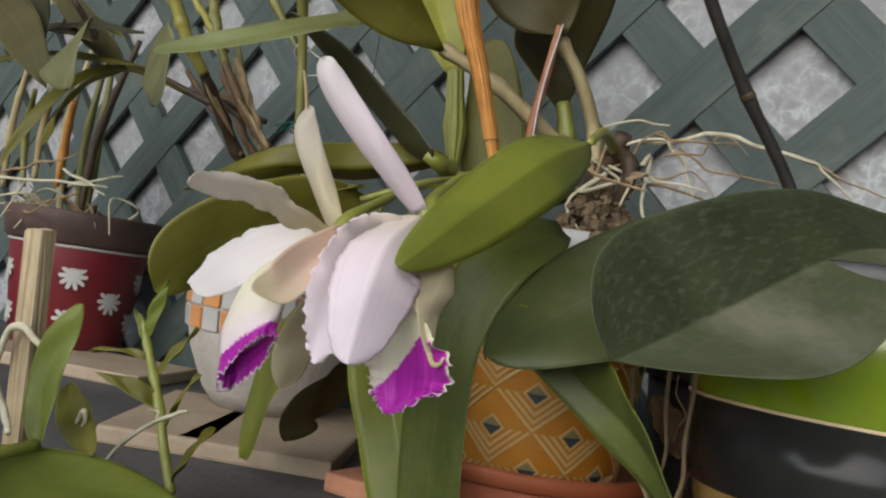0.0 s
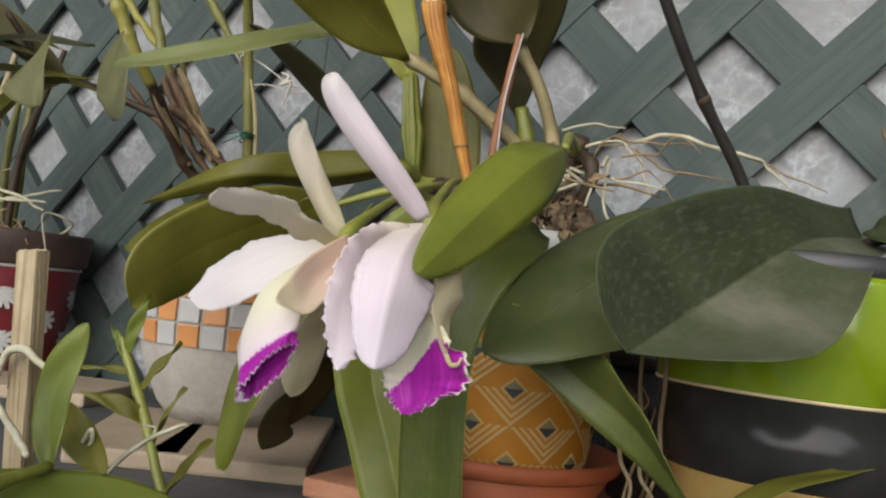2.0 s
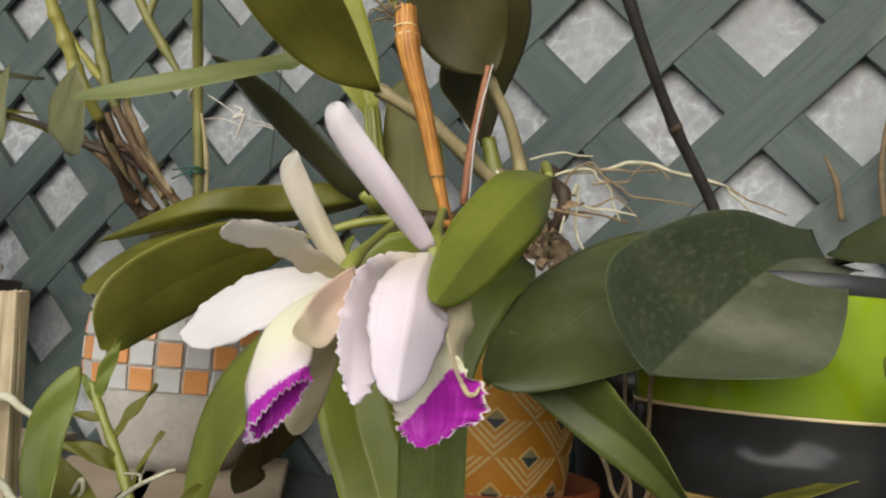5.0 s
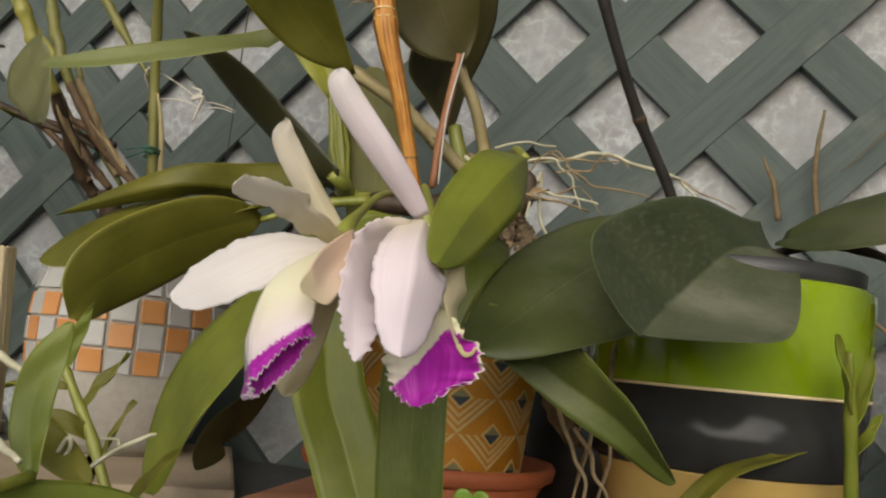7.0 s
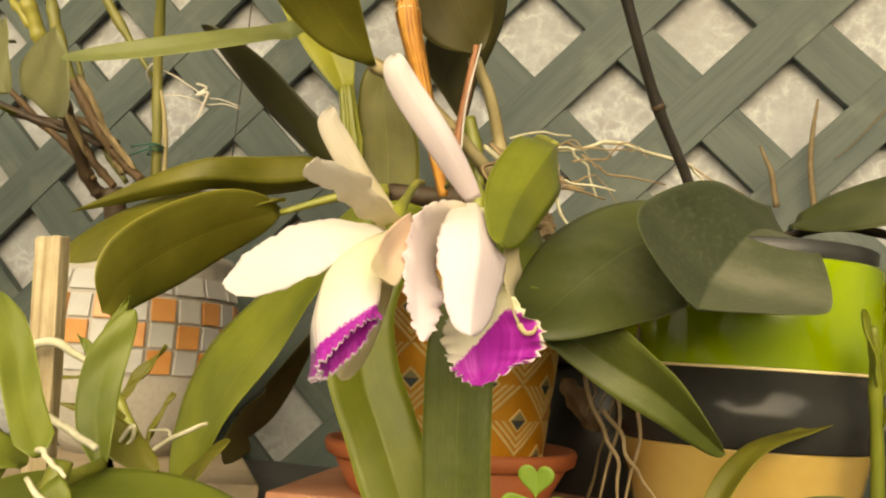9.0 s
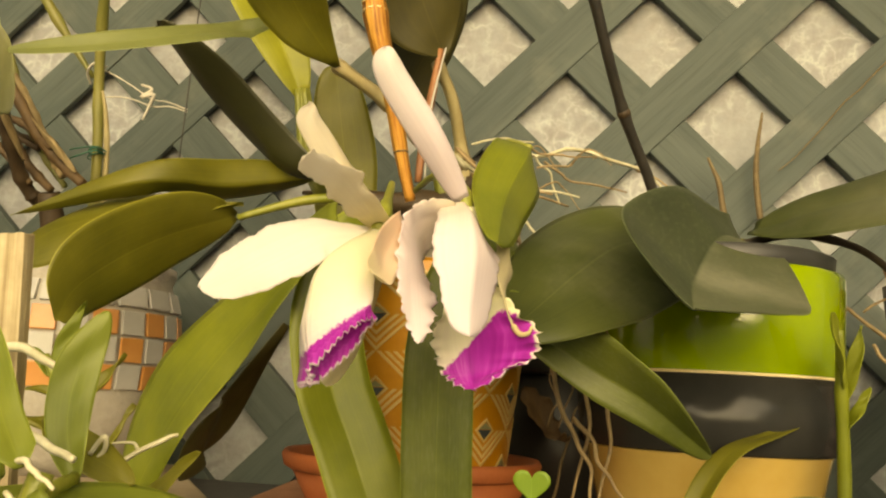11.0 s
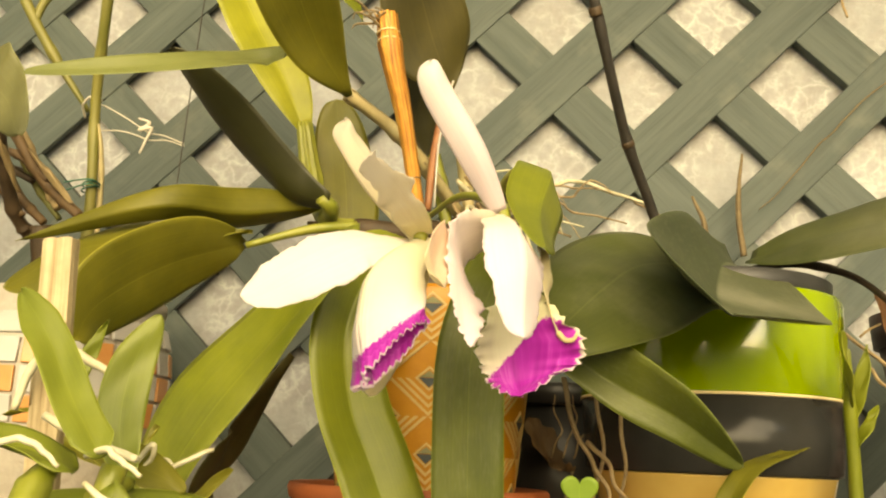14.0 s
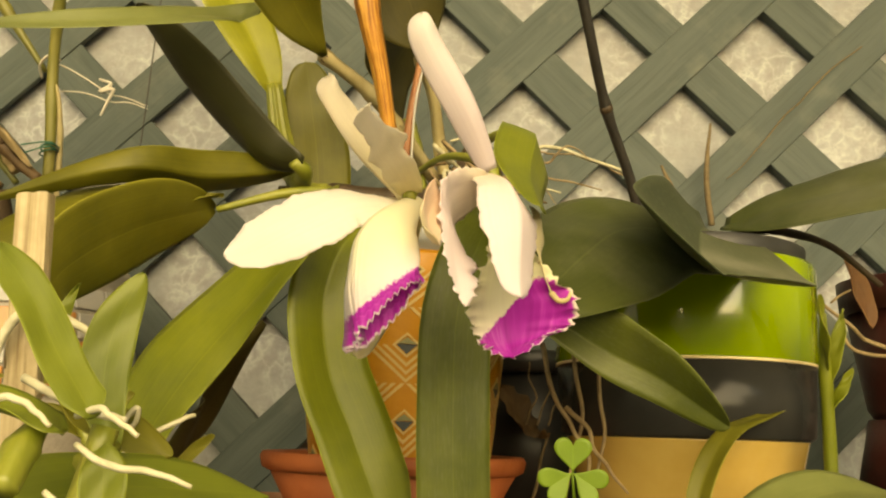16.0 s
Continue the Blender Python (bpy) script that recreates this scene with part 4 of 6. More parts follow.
# flower with the wide spread petal
fl = part("flower", tube("flower", [(-0.275, 0.45, 0.235), (-0.262, 0.39, 0.222), (-0.252, 0.337, 0.202), (-0.2495, 0.318, 0.192), (-0.25, 0.31, 0.182)], [0.0018, 0.002, 0.0024, 0.0042, 0.003], 24, 10), BULB, cat, "pale cream cattleya flower, one petal spread wide")
part("sepal", blade("sepal", [(-0.2484, 0.3138, 0.1857), (-0.2697, 0.3180, 0.2114), (-0.2862, 0.3207, 0.2354), (-0.2919, 0.3261, 0.2468)], 0.0067, (0.163, -0.984, -0.066), (0.113, 1.23, 0.3), fold=(-14, 2), arch=0.36, normal_end=(0.405, -0.909, 0.096), uneven=-0.243, seed=21, thick=0.0009, n=40, m=16), PETAL_CREAM, fl)
part("petal", blade("petal", [(-0.2476, 0.3115, 0.1852), (-0.2519, 0.2884, 0.1897), (-0.2586, 0.2714, 0.1973), (-0.2625, 0.2379, 0.1973)], 0.0074, (0.595, -0.694, -0.406), (0.054, 0.907, 0.3), fold=(-40, 48.5), arch=0.182, normal_end=(0.72, -0.674, 0.165), uneven=-0.116, ruffle=0.0026, waves=2.6, seed=22, thick=0.0006, n=70, m=22, frill=0.0002, dents=0.001), PETAL_CREAM, fl)
part("petal", blade("petal", [(-0.2480, 0.3209, 0.1821), (-0.2767, 0.3111, 0.1818), (-0.2987, 0.3000, 0.1700), (-0.3268, 0.2996, 0.1522)], 0.0166, (0.371, -0.7, 0.61), (0.092, 1.48, 0.516), fold=(8.4, -12.7), arch=0.157, normal_end=(0.343, -0.866, 0.365), uneven=-0.166, ruffle=0.0009, waves=4, seed=23, thick=0.0006, n=60, m=22, frill=0.0002, dents=0.001), PETAL_WHITE, fl)
part("sepal", blade("sepal", [(-0.2443, 0.3106, 0.1779), (-0.2531, 0.3085, 0.1527), (-0.2634, 0.3101, 0.1303), (-0.2695, 0.3145, 0.1121)], 0.0088, (0.444, -0.887, 0.124), (0.023, 1.9, 0.498), fold=(-5.8, -1.9), arch=0.137, normal_end=(0.509, -0.854, 0.106), uneven=-0.053, seed=24, thick=0.0009), SEPAL_YELLOW, fl)
part("sepal", blade("sepal", [(-0.2369, 0.3030, 0.1850), (-0.2392, 0.2840, 0.1693), (-0.2387, 0.2707, 0.1587), (-0.2396, 0.2571, 0.1568)], 0.0095, (0.879, 0.086, 0.469), (0.0913, 1.09, 0.545), fold=(7.2, 13.5), arch=-0.118, normal_end=(0.743, 0.111, 0.66), uneven=0.19, seed=25, thick=0.0009, dents=0.001), PETAL_PEACH, fl, "peach-tinted sepal")
part("lip", trumpet("lip", [(-0.2470, 0.3150, 0.1835), (-0.2555, 0.2860, 0.1620), (-0.2560, 0.2760, 0.1430), (-0.2545, 0.2750, 0.1290)], [0.004, 0.0085, 0.0126, 0.0140, 0.0142, 0.0138], slant=-0.013, pull=-0.006, flat=0.42, ripple=0.0015, seed=3), LIP, fl, "frilled cream lip with a magenta apron")

# flower seen from the side
fr = part("flower", tube("flower", [(-0.262, 0.46, 0.235), (-0.24, 0.4, 0.23), (-0.222, 0.352, 0.215), (-0.214, 0.33, 0.203), (-0.211, 0.325, 0.19)], [0.0018, 0.002, 0.0024, 0.0042, 0.003], 24, 10), BULB, cat, "pale pink cattleya flower turned to the side")
part("sepal", blade("sepal", [(-0.2134, 0.3240, 0.1996), (-0.2262, 0.3026, 0.2224), (-0.2426, 0.2869, 0.2475), (-0.2452, 0.2823, 0.2580)], 0.0074, (0.11, -0.971, -0.212), (0.045, 0.973, 0.36), fold=(-5, -3), arch=0.42, normal_end=(0.22, -0.958, -0.186), uneven=-0.102, seed=26, thick=0.0009, n=40, m=16, dents=0.0008), SEPAL_PINK, fr)
part("petal", blade("petal", [(-0.2132, 0.3231, 0.1988), (-0.2045, 0.2933, 0.1842), (-0.2019, 0.2826, 0.1669), (-0.2024, 0.2764, 0.1349)], 0.0186, (0.634, -0.577, 0.515), (0.10, 1.45, 0.46), fold=(-20.8, -22.2), arch=0.216, normal_end=(0.695, -0.573, 0.435), uneven=-0.153, ruffle=0.0009, waves=4, seed=27, thick=0.0006, n=60, m=22, frill=0.00025, dents=0.001), PETAL, fr)
part("petal", blade("petal", [(-0.2160, 0.3169, 0.1944), (-0.2320, 0.3087, 0.1851), (-0.2300, 0.2897, 0.1606), (-0.2235, 0.2818, 0.1312)], 0.0158, (0.86, -0.495, -0.126), (0.05, 0.8, 0.58), fold=(-24.5, 21.1), arch=0.1, normal_end=(0.534, -0.823, -0.194), uneven=-0.35, ruffle=0.001, waves=6, seed=28, thick=0.0006, n=80, m=22, frill=0.0007, dents=0.001), PETAL, fr)
part("sepal", blade("sepal", [(-0.1925, 0.3205, 0.1800), (-0.1902, 0.3150, 0.1710), (-0.1909, 0.3108, 0.1582), (-0.1868, 0.3087, 0.1405)], 0.0101, (0.948, -0.213, 0.237), (0.14, 0.66, 0.62), fold=(-8.7, -3.2), arch=0.174, normal_end=(0.963, -0.179, 0.203), seed=29, thick=0.0009, n=40, m=16, dents=0.001), SEPAL_YELLOW, fr)
part("throat", trumpet("throat", [(-0.2105, 0.3270, 0.1960), (-0.2080, 0.3230, 0.1740), (-0.2055, 0.3200, 0.1480)], [0.004, 0.0058, 0.0068, 0.0070], ripple=0.0002, seed=5), LIP_CREAM, fr, "cream rolled side lobes of the lip")
part("sepal", tube("sepal_tip", [(-0.1872, 0.3088, 0.142), (-0.184, 0.3075, 0.1385), (-0.1805, 0.3068, 0.139), (-0.179, 0.307, 0.142)], [0.0013, 0.0011, 0.0006], 14, 6), SEPAL_YELLOW, fr)
part("lip", blade("lip", [(-0.2065, 0.3160, 0.1900), (-0.2080, 0.3101, 0.1633), (-0.2047, 0.3166, 0.1263), (-0.2027, 0.3103, 0.1139)], 0.0265, (-0.028, -0.983, 0.181), (0.206, 0.9, 0.6, 0.55, 2.6), fold=6, arch=-0.08, normal_end=(-0.19, -0.971, 0.145), uneven=-0.298, ruffle=0.0012, waves=10, seed=6, thick=0.0005, n=140, m=48, frill=0.0011, dents=0.001), LIP_WIDE, fr, "frilled cream lip with a magenta apron")

# ---- aerial roots of the cattleya ----
part("aerial_root", tube("aerial_root", [(-0.225, 0.552, 0.281), (-0.187, 0.547, 0.282), (-0.167, 0.553, 0.289), (-0.124, 0.567, 0.281), (-0.105, 0.583, 0.274), (-0.088, 0.592, 0.259)], [0.0012, 0.0014, 0.0016, 0.0014, 0.001, 0.0006], 56, 7, wob=0.0012), ROOT, cat)
part("aerial_root", tube("aerial_root", [(-0.122, 0.57, 0.281), (-0.112, 0.58, 0.278), (-0.085, 0.59, 0.268), (-0.069, 0.6, 0.262)], [0.0008, 0.0007, 0.0004], 24, 6, wob=0.0014), ROOT_BROWN, cat)
part("aerial_root", tube("aerial_root", [(-0.239, 0.55, 0.291), (-0.218, 0.55, 0.295), (-0.194, 0.55, 0.293)], [0.0009, 0.0008, 0.0006], 18, 6, wob=0.0012), ROOT, cat)
part("aerial_root", tube("aerial_root", [(-0.222, 0.545, 0.278), (-0.199, 0.545, 0.282), (-0.184, 0.55, 0.274), (-0.174, 0.555, 0.249)], [0.0012, 0.0011, 0.0009, 0.0007], 24, 6, wob=0.002), ROOT, cat)
part("aerial_root", tube("aerial_root", [(-0.186, 0.55, 0.279), (-0.178, 0.552, 0.274), (-0.17, 0.555, 0.268), (-0.149, 0.56, 0.265), (-0.126, 0.57, 0.262)], [0.0009, 0.0008, 0.0008, 0.0005], 24, 6, wob=0.0015), ROOT_BROWN, cat)
part("aerial_root", tube("aerial_root", [(-0.225, 0.535, 0.262), (-0.205, 0.53, 0.256), (-0.18, 0.533, 0.254), (-0.16, 0.537, 0.25)], [0.0012, 0.0011, 0.0009, 0.0006], 26, 6, wob=0.002), ROOT, cat)
for i in range(9):
    rr = np.random.default_rng(60 + i)
    a = np.array([-0.225 + rr.normal(0, 0.012), 0.525 + rr.normal(0, 0.012), 0.258 + rr.normal(0, 0.008)])
    q = [a, a + rr.normal(0, 0.009, 3), a + rr.normal(0, 0.014, 3) + (0.004, -0.006, -0.008), a + rr.normal(0, 0.016, 3) + (0.01, -0.01, -0.018)]
    part("root", tube("root", q, [0.0016, 0.0013, 0.0008], 14, 6, seed=i), (ROOT, ROOT_BROWN)[i % 2], cat)

part("crown", tube("crown", [(-0.353, 0.546, 0.258), (-0.344, 0.53, 0.251), (-0.336, 0.505, 0.252), (-0.342, 0.496, 0.256)], [0.005, 0.0062, 0.006, 0.004], 18, 10, [(0.4, 0.25)]), BULB, cat)
part("crown", tube("crown", [(-0.345, 0.531, 0.249), (-0.325, 0.53, 0.246), (-0.305, 0.534, 0.244)], [0.0045, 0.004, 0.0035], 14, 10, [(0.5, 0.3)]), BULB, cat)
for i in range(4):
    rr = np.random.default_rng(90 + i)
    a = np.array([-0.205 + rr.normal(0, 0.008), 0.54 + rr.normal(0, 0.006), 0.272 + rr.normal(0, 0.01)])
    d = np.array([rr.uniform(0.01, 0.03), rr.normal(0, 0.004), rr.normal(0.002, 0.006)])
    q = [a, a + d + rr.normal(0, 0.004, 3), a + 2 * d + rr.normal(0, 0.006, 3), a + 2.8 * d + rr.normal(0, 0.008, 3) + (0, 0, -0.008)]
    part("aerial_root", tube("aerial_root", q, [0.0009, 0.0008, 0.0006, 0.0003], 28, 6, wob=0.0012, seed=i), ROOT_BROWN, cat)

# ---- banded pot with the phalaenopsis ----
PX, PY, PR = -0.07, 0.568, 0.089
pot = thing("banded_pot", (PX, PY, 0.03), "glossy lime green, black and yellow banded ceramic pot", "flower pot")
part("base_band", lathe("base_band", [(0.001, 0.0), (0.066, 0.0), (0.07, 0.004), (0.081, 0.052), (0.082, 0.053), (0.001, 0.0532)], 96, (PX, PY, 0.03)), YELLOW, pot, "tapered yellow glazed base")
part("middle_band", lathe("middle_band", [(0.001, 0), (0.083, 0.0), (0.0855, 0.002), (0.0885, 0.048), (0.001, 0.0485)], 96, (PX, PY, 0.0835)), BLACK, pot, "glossy black glazed band")
part("band_line", lathe("band_line", [(0.07, 0), (0.0891, 0.0), (0.0894, 0.0009), (0.0891, 0.0018), (0.07, 0.0018)], 96, (PX, PY, 0.1315)), CREAM, pot, "thin tan line between the bands")
part("top_band", lathe("top_band", [(0.07, 0), (0.0888, 0.0), (0.0892, 0.001), (0.0905, 0.064), (0.0895, 0.067), (0.087, 0.068), (0.0845, 0.066), (0.084, 0.001)], 96, (PX, PY, 0.1333)), LIME, pot, "lime green glazed upper band")
liner = part("liner_pot", lathe("liner_pot", [(0.001, 0), (0.06, 0), (0.079, 0.062), (0.0835, 0.067), (0.0845, 0.0785), (0.0825, 0.0795), (0.0795, 0.077), (0.077, 0.058), (0.001, 0.056)], 64, (PX, PY, 0.1335)), BLACKPLASTIC)
tagged(liner, "black plastic liner pot set inside the banded pot", "flower pot")
tagged(bark_heap("bark_chips", PX, PY, 0.192, 0.072, 150, 8), "brown bark chips in the black liner pot", "bark", kind="stuff")

phal = thing("phalaenopsis_orchid", (PX + 0.02, PY, 0.19), "phalaenopsis orchid with broad dark speckled leaves", "orchid")
part("stem", tube("stem", [(-0.052, 0.575, 0.19), (-0.048, 0.577, 0.212), (-0.043, 0.58, 0.230)], [0.009, 0.008, 0.005], 12, 10), CANE_GREEN, phal)
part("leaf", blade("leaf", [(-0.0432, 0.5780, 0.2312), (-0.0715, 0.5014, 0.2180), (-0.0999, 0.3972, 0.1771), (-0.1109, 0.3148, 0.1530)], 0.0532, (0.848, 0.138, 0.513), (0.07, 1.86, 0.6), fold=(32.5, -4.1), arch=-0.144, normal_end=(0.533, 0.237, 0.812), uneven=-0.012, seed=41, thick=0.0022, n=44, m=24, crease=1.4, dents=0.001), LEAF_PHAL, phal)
part("leaf", blade("leaf", [(-0.0562, 0.5017, 0.2106), (-0.1195, 0.4555, 0.2080), (-0.1590, 0.4066, 0.1790), (-0.1955, 0.3670, 0.1405)], 0.0468, (0.12, -0.66, 0.74), (0.11, 0.97, 0.52), arch=0.13, normal_end=(0.18, -0.69, 0.70), seed=42, thick=0.0022, n=40, m=18, dents=0.003), LEAF_PHAL_PLAIN, phal)
part("petiole", tube("petiole", [(-0.045, 0.562, 0.222), (-0.052, 0.53, 0.213), (-0.0562, 0.5017, 0.2080), (-0.07, 0.488, 0.207)], [0.006, 0.006, 0.005, 0.003], 18, 10, flat=0.6), LEAF_PHAL_PLAIN, phal)
part("leaf", blade("leaf", [(-0.04, 0.562, 0.236), (0.0, 0.525, 0.243), (0.06, 0.47, 0.247), (0.13, 0.41, 0.225)], 0.035, (-0.15, -0.7, 0.65), "oval", fold=14, arch=0.2, seed=43, thick=0.0022, n=36, m=16), LEAF_PHAL_PLAIN, phal)
part("flower_spike", tube("flower_spike", [(-0.05, 0.57, 0.225), (-0.01, 0.565, 0.233), (0.03, 0.555, 0.222), (0.06, 0.54, 0.19)], [0.003, 0.0028, 0.0025, 0.002], 22, 8, [(0.5, 0.3)]), CANE_DARK, phal)
stick = thing("support_stick", (-0.09, 0.555, 0.19), "thin black jointed support stick pushed into the pot", "plant stake")
part("rod", tube("rod", [(-0.098, 0.552, 0.2), (-0.11, 0.533, 0.252), (-0.133, 0.502, 0.3), (-0.15, 0.467, 0.345), (-0.17, 0.43, 0.41)], [0.0036, 0.0037, 0.0036, 0.0036, 0.0034], 40, 10, [(0.5, 0.2), (0.83, 0.15)]), STICK, stick)
for a_, b_ in (((-0.1322, 0.5032, 0.2985), (-0.1338, 0.5008, 0.3015)), ((-0.1585, 0.4515, 0.3688), (-0.16, 0.4485, 0.3735))):
    part("joint", tube("joint", [a_, b_], [0.0044, 0.0046, 0.0043], 5, 10), CANE_DARK, stick, "brown joint ring")
for q in ([(-0.12, 0.54, 0.2), (-0.155, 0.51, 0.16), (-0.15, 0.5, 0.1), (-0.16, 0.5, 0.045)], [(-0.13, 0.53, 0.19), (-0.14, 0.505, 0.14), (-0.137, 0.495, 0.09), (-0.145, 0.49, 0.04)], [(-0.16, 0.5, 0.1), (-0.15, 0.49, 0.09), (-0.14, 0.485, 0.07), (-0.125, 0.48, 0.05)], [(-0.175, 0.5, 0.14), (-0.165, 0.49, 0.1), (-0.15, 0.48, 0.075), (-0.148, 0.48, 0.045)]):
    part("hanging_root", tube("hanging_root", q, [0.0017, 0.0015, 0.0013, 0.0008], 26, 6, wob=0.0015), ROOT_BROWN, phal)

# ---- plants along the front edge ----
stalk = thing("green_shoot", (-0.002, 0.49, 0.03), "slim bright green upright shoot with small leaves", "plant")
part("stem", tube("stem", [(-0.002, 0.49, 0.03), (-0.003, 0.485, 0.08), (-0.006, 0.478, 0.13), (-0.008, 0.472, 0.16)], [0.0042, 0.004, 0.0034, 0.002], 22, 10, [(0.6, 0.2)]), LEAF_BRIGHT, stalk)
part("leaf", blade("leaf", [(-0.006, 0.478, 0.125), (-0.01, 0.465, 0.145), (-0.018, 0.45, 0.168)], 0.006, (0.5, -0.6, 0.5), "lance", fold=20, seed=51), LEAF_BRIGHT, stalk)
part("leaf", blade("leaf", [(-0.004, 0.482, 0.115), (0.001, 0.475, 0.14), (0.003, 0.47, 0.163)], 0.005, (-0.5, -0.6, 0.5), "lance", fold=20, seed=52), LEAF_BRIGHT, stalk)
part("leaf", blade("leaf", [(-0.003, 0.484, 0.1), (0.004, 0.478, 0.115), (0.009, 0.475, 0.128)], 0.004, (-0.5, -0.6, 0.5), "lance", fold=20, seed=53), LEAF_BRIGHT, stalk)
narrow = thing("narrow_leaved_plant", (-0.09, 0.43, 0.0), "plant with long narrow arching green leaves", "plant")
part("leaf", blade("leaf", [(-0.1, 0.42, 0.0), (-0.098, 0.425, 0.05), (-0.075, 0.45, 0.085), (-0.04, 0.485, 0.098), (-0.003, 0.518, 0.112)], 0.0072, (-0.2, -0.7, 0.6), "lance", fold=14, seed=54), LEAF_OLIVE, narrow)
part("leaf", blade("leaf", [(-0.09, 0.41, 0.0), (-0.07, 0.4, 0.04), (-0.03, 0.41, 0.06), (0.03, 0.43, 0.052)], 0.022, (0.0, -0.4, 0.9), "lance", fold=10, seed=55), LEAF_GREY, narrow)

clover = thing("clover", (-0.178, 0.33, 0.0), "small bright green three-leaved clover", "plant")
part("stem", tube("stem", [(-0.17, 0.33, 0.0), (-0.174, 0.325, 0.04), (-0.177, 0.318, 0.067)], [0.0008, 0.0008, 0.0007], 12, 6), CLOVER, clover)


def heart_leaflet(c, angle, size):
    """Heart-shaped clover leaflet: a slightly cupped double sheet whose point lies at c."""
    d, w = Vector((math.cos(angle), 0, math.sin(angle))), Vector((-math.sin(angle), 0, math.cos(angle)))
    verts, faces, uvs, k, rings = [], [], [], 40, 5
    for side in (0, 1):
        for r in range(rings + 1):
            for i in range(k):
                f = 2 * math.pi * i / k
                hx = (17 + 13 * math.cos(f) - 5 * math.cos(2 * f) - 2 * math.cos(3 * f) - math.cos(4 * f)) / 29
                hy = 16 * math.sin(f) ** 3 / 29
                q = r / rings
                along, across = 0.45 + (hx - 0.45) * q, hy * q
                lift = 0.16 * abs(across) + 0.05 * along * along - 0.015 * side
                verts.append(Vector(c) + size * (along * d + across * w) + Vector((0, -size * lift, 0)))
                uvs.append((across * 0.85 + 0.5, along))
        o = side * (rings + 1) * k
        for r in range(rings):
            for i in range(k):
                a, b = o + r * k + i, o + r * k + (i + 1) % k
                faces.append((a, b, b + k, a + k))
    o = (rings + 1) * k
    faces += [(rings * k + i, rings * k + (i + 1) % k, o + rings * k + (i + 1) % k, o + rings * k + i) for i in range(k)]
    return mesh_of("leaflet", verts, faces, uvs)


for a in (90, 212, 328):
    part("leaflet", heart_leaflet((-0.177, 0.3165, 0.067), radians(a), 0.0145), CLOVER, clover)

dark = thing("black_planter", (-0.165, 0.672, 0.016), "empty black plastic planter standing behind the pots", "flower pot")
part("body", lathe("body", [(0.001, 0), (0.05, 0), (0.0605, 0.113), (0.057, 0.113), (0.047, 0.01), (0.001, 0.008)], 48, (-0.165, 0.672, 0.016)), BLACKPLASTIC, dark)
part("rim", lathe("rim", [(0.057, 0), (0.063, 0), (0.066, 0.002), (0.067, 0.016), (0.063, 0.017), (0.059, 0.003)], 48, (-0.165, 0.672, 0.1295)), BLACKPLASTIC, dark)

# ---- keiki plants in front of the stake ----
key = thing("keiki_orchid", (-0.335, 0.215, 0.0), "young dendrobium with green leaves and white aerial roots", "orchid")
part("stem", tube("stem", [(-0.345, 0.19, 0.0), (-0.335, 0.195, 0.05), (-0.33, 0.2, 0.08)], [0.005, 0.0045, 0.004], 14, 8, [(0.5, 0.25)]), BULB, key)
part("pseudobulb", tube("pseudobulb", [(-0.345, 0.190, 0.081), (-0.345, 0.180, 0.073), (-0.344, 0.170, 0.063)], [0.0026, 0.0046, 0.004], 16, 12, [(0.5, 0.1)], ribs=5), BULB, key)
part("leaf", blade("leaf", [(-0.345, 0.246, 0.072), (-0.352, 0.249, 0.092), (-0.352, 0.253, 0.115), (-0.344, 0.256, 0.137)], 0.0092, (0.35, -0.9, 0.2), "oval", fold=12, seed=61), LEAF_LIME, key)
part("leaf", blade("leaf", [(-0.380, 0.280, 0.093), (-0.367, 0.275, 0.085), (-0.350, 0.270, 0.078), (-0.330, 0.265, 0.070)], 0.0085, (0.3, -0.8, 0.4), "oval", fold=10, seed=66), LEAF_OLIVE, key)
part("stem", tube("stem", [(-0.336, 0.2, 0.07), (-0.342, 0.22, 0.07), (-0.345, 0.246, 0.073)], [0.003, 0.003, 0.0026], 12, 8, [(0.5, 0.25)]), BULB, key)
part("aerial_root", tube("aerial_root", [(-0.395, 0.250, 0.098), (-0.391, 0.250, 0.112), (-0.386, 0.250, 0.119), (-0.376, 0.250, 0.121), (-0.365, 0.250, 0.116), (-0.358, 0.252, 0.112)], [0.0014, 0.0019, 0.0021, 0.0018, 0.0012], 30, 8, wob=0.0004), ROOT, key)
part("aerial_root", tube("aerial_root", [(-0.377, 0.240, 0.096), (-0.360, 0.235, 0.089), (-0.345, 0.230, 0.085), (-0.334, 0.225, 0.082)], [0.0016, 0.0018, 0.0014], 20, 7, wob=0.0006), ROOT, key)
part("aerial_root", tube("aerial_root", [(-0.353, 0.270, 0.080), (-0.348, 0.268, 0.086), (-0.346, 0.268, 0.087), (-0.347, 0.270, 0.082), (-0.352, 0.272, 0.077)], [0.001, 0.0012, 0.0009], 20, 7), ROOT, key)
part("leaf", blade("leaf", [(-0.328, 0.185, 0.083), (-0.342, 0.193, 0.098), (-0.36, 0.205, 0.12), (-0.379, 0.216, 0.138)], 0.0066, (0.4, -0.85, 0.3), "strap", fold=14, seed=62), LEAF_LIME, key)
part("leaf", blade("leaf", [(-0.375, 0.19, 0.05), (-0.355, 0.215, 0.058), (-0.328, 0.25, 0.06), (-0.3, 0.292, 0.054)], 0.019, (0.1, -0.7, 0.7), "oval", fold=8, seed=63), LEAF_LIME, key)
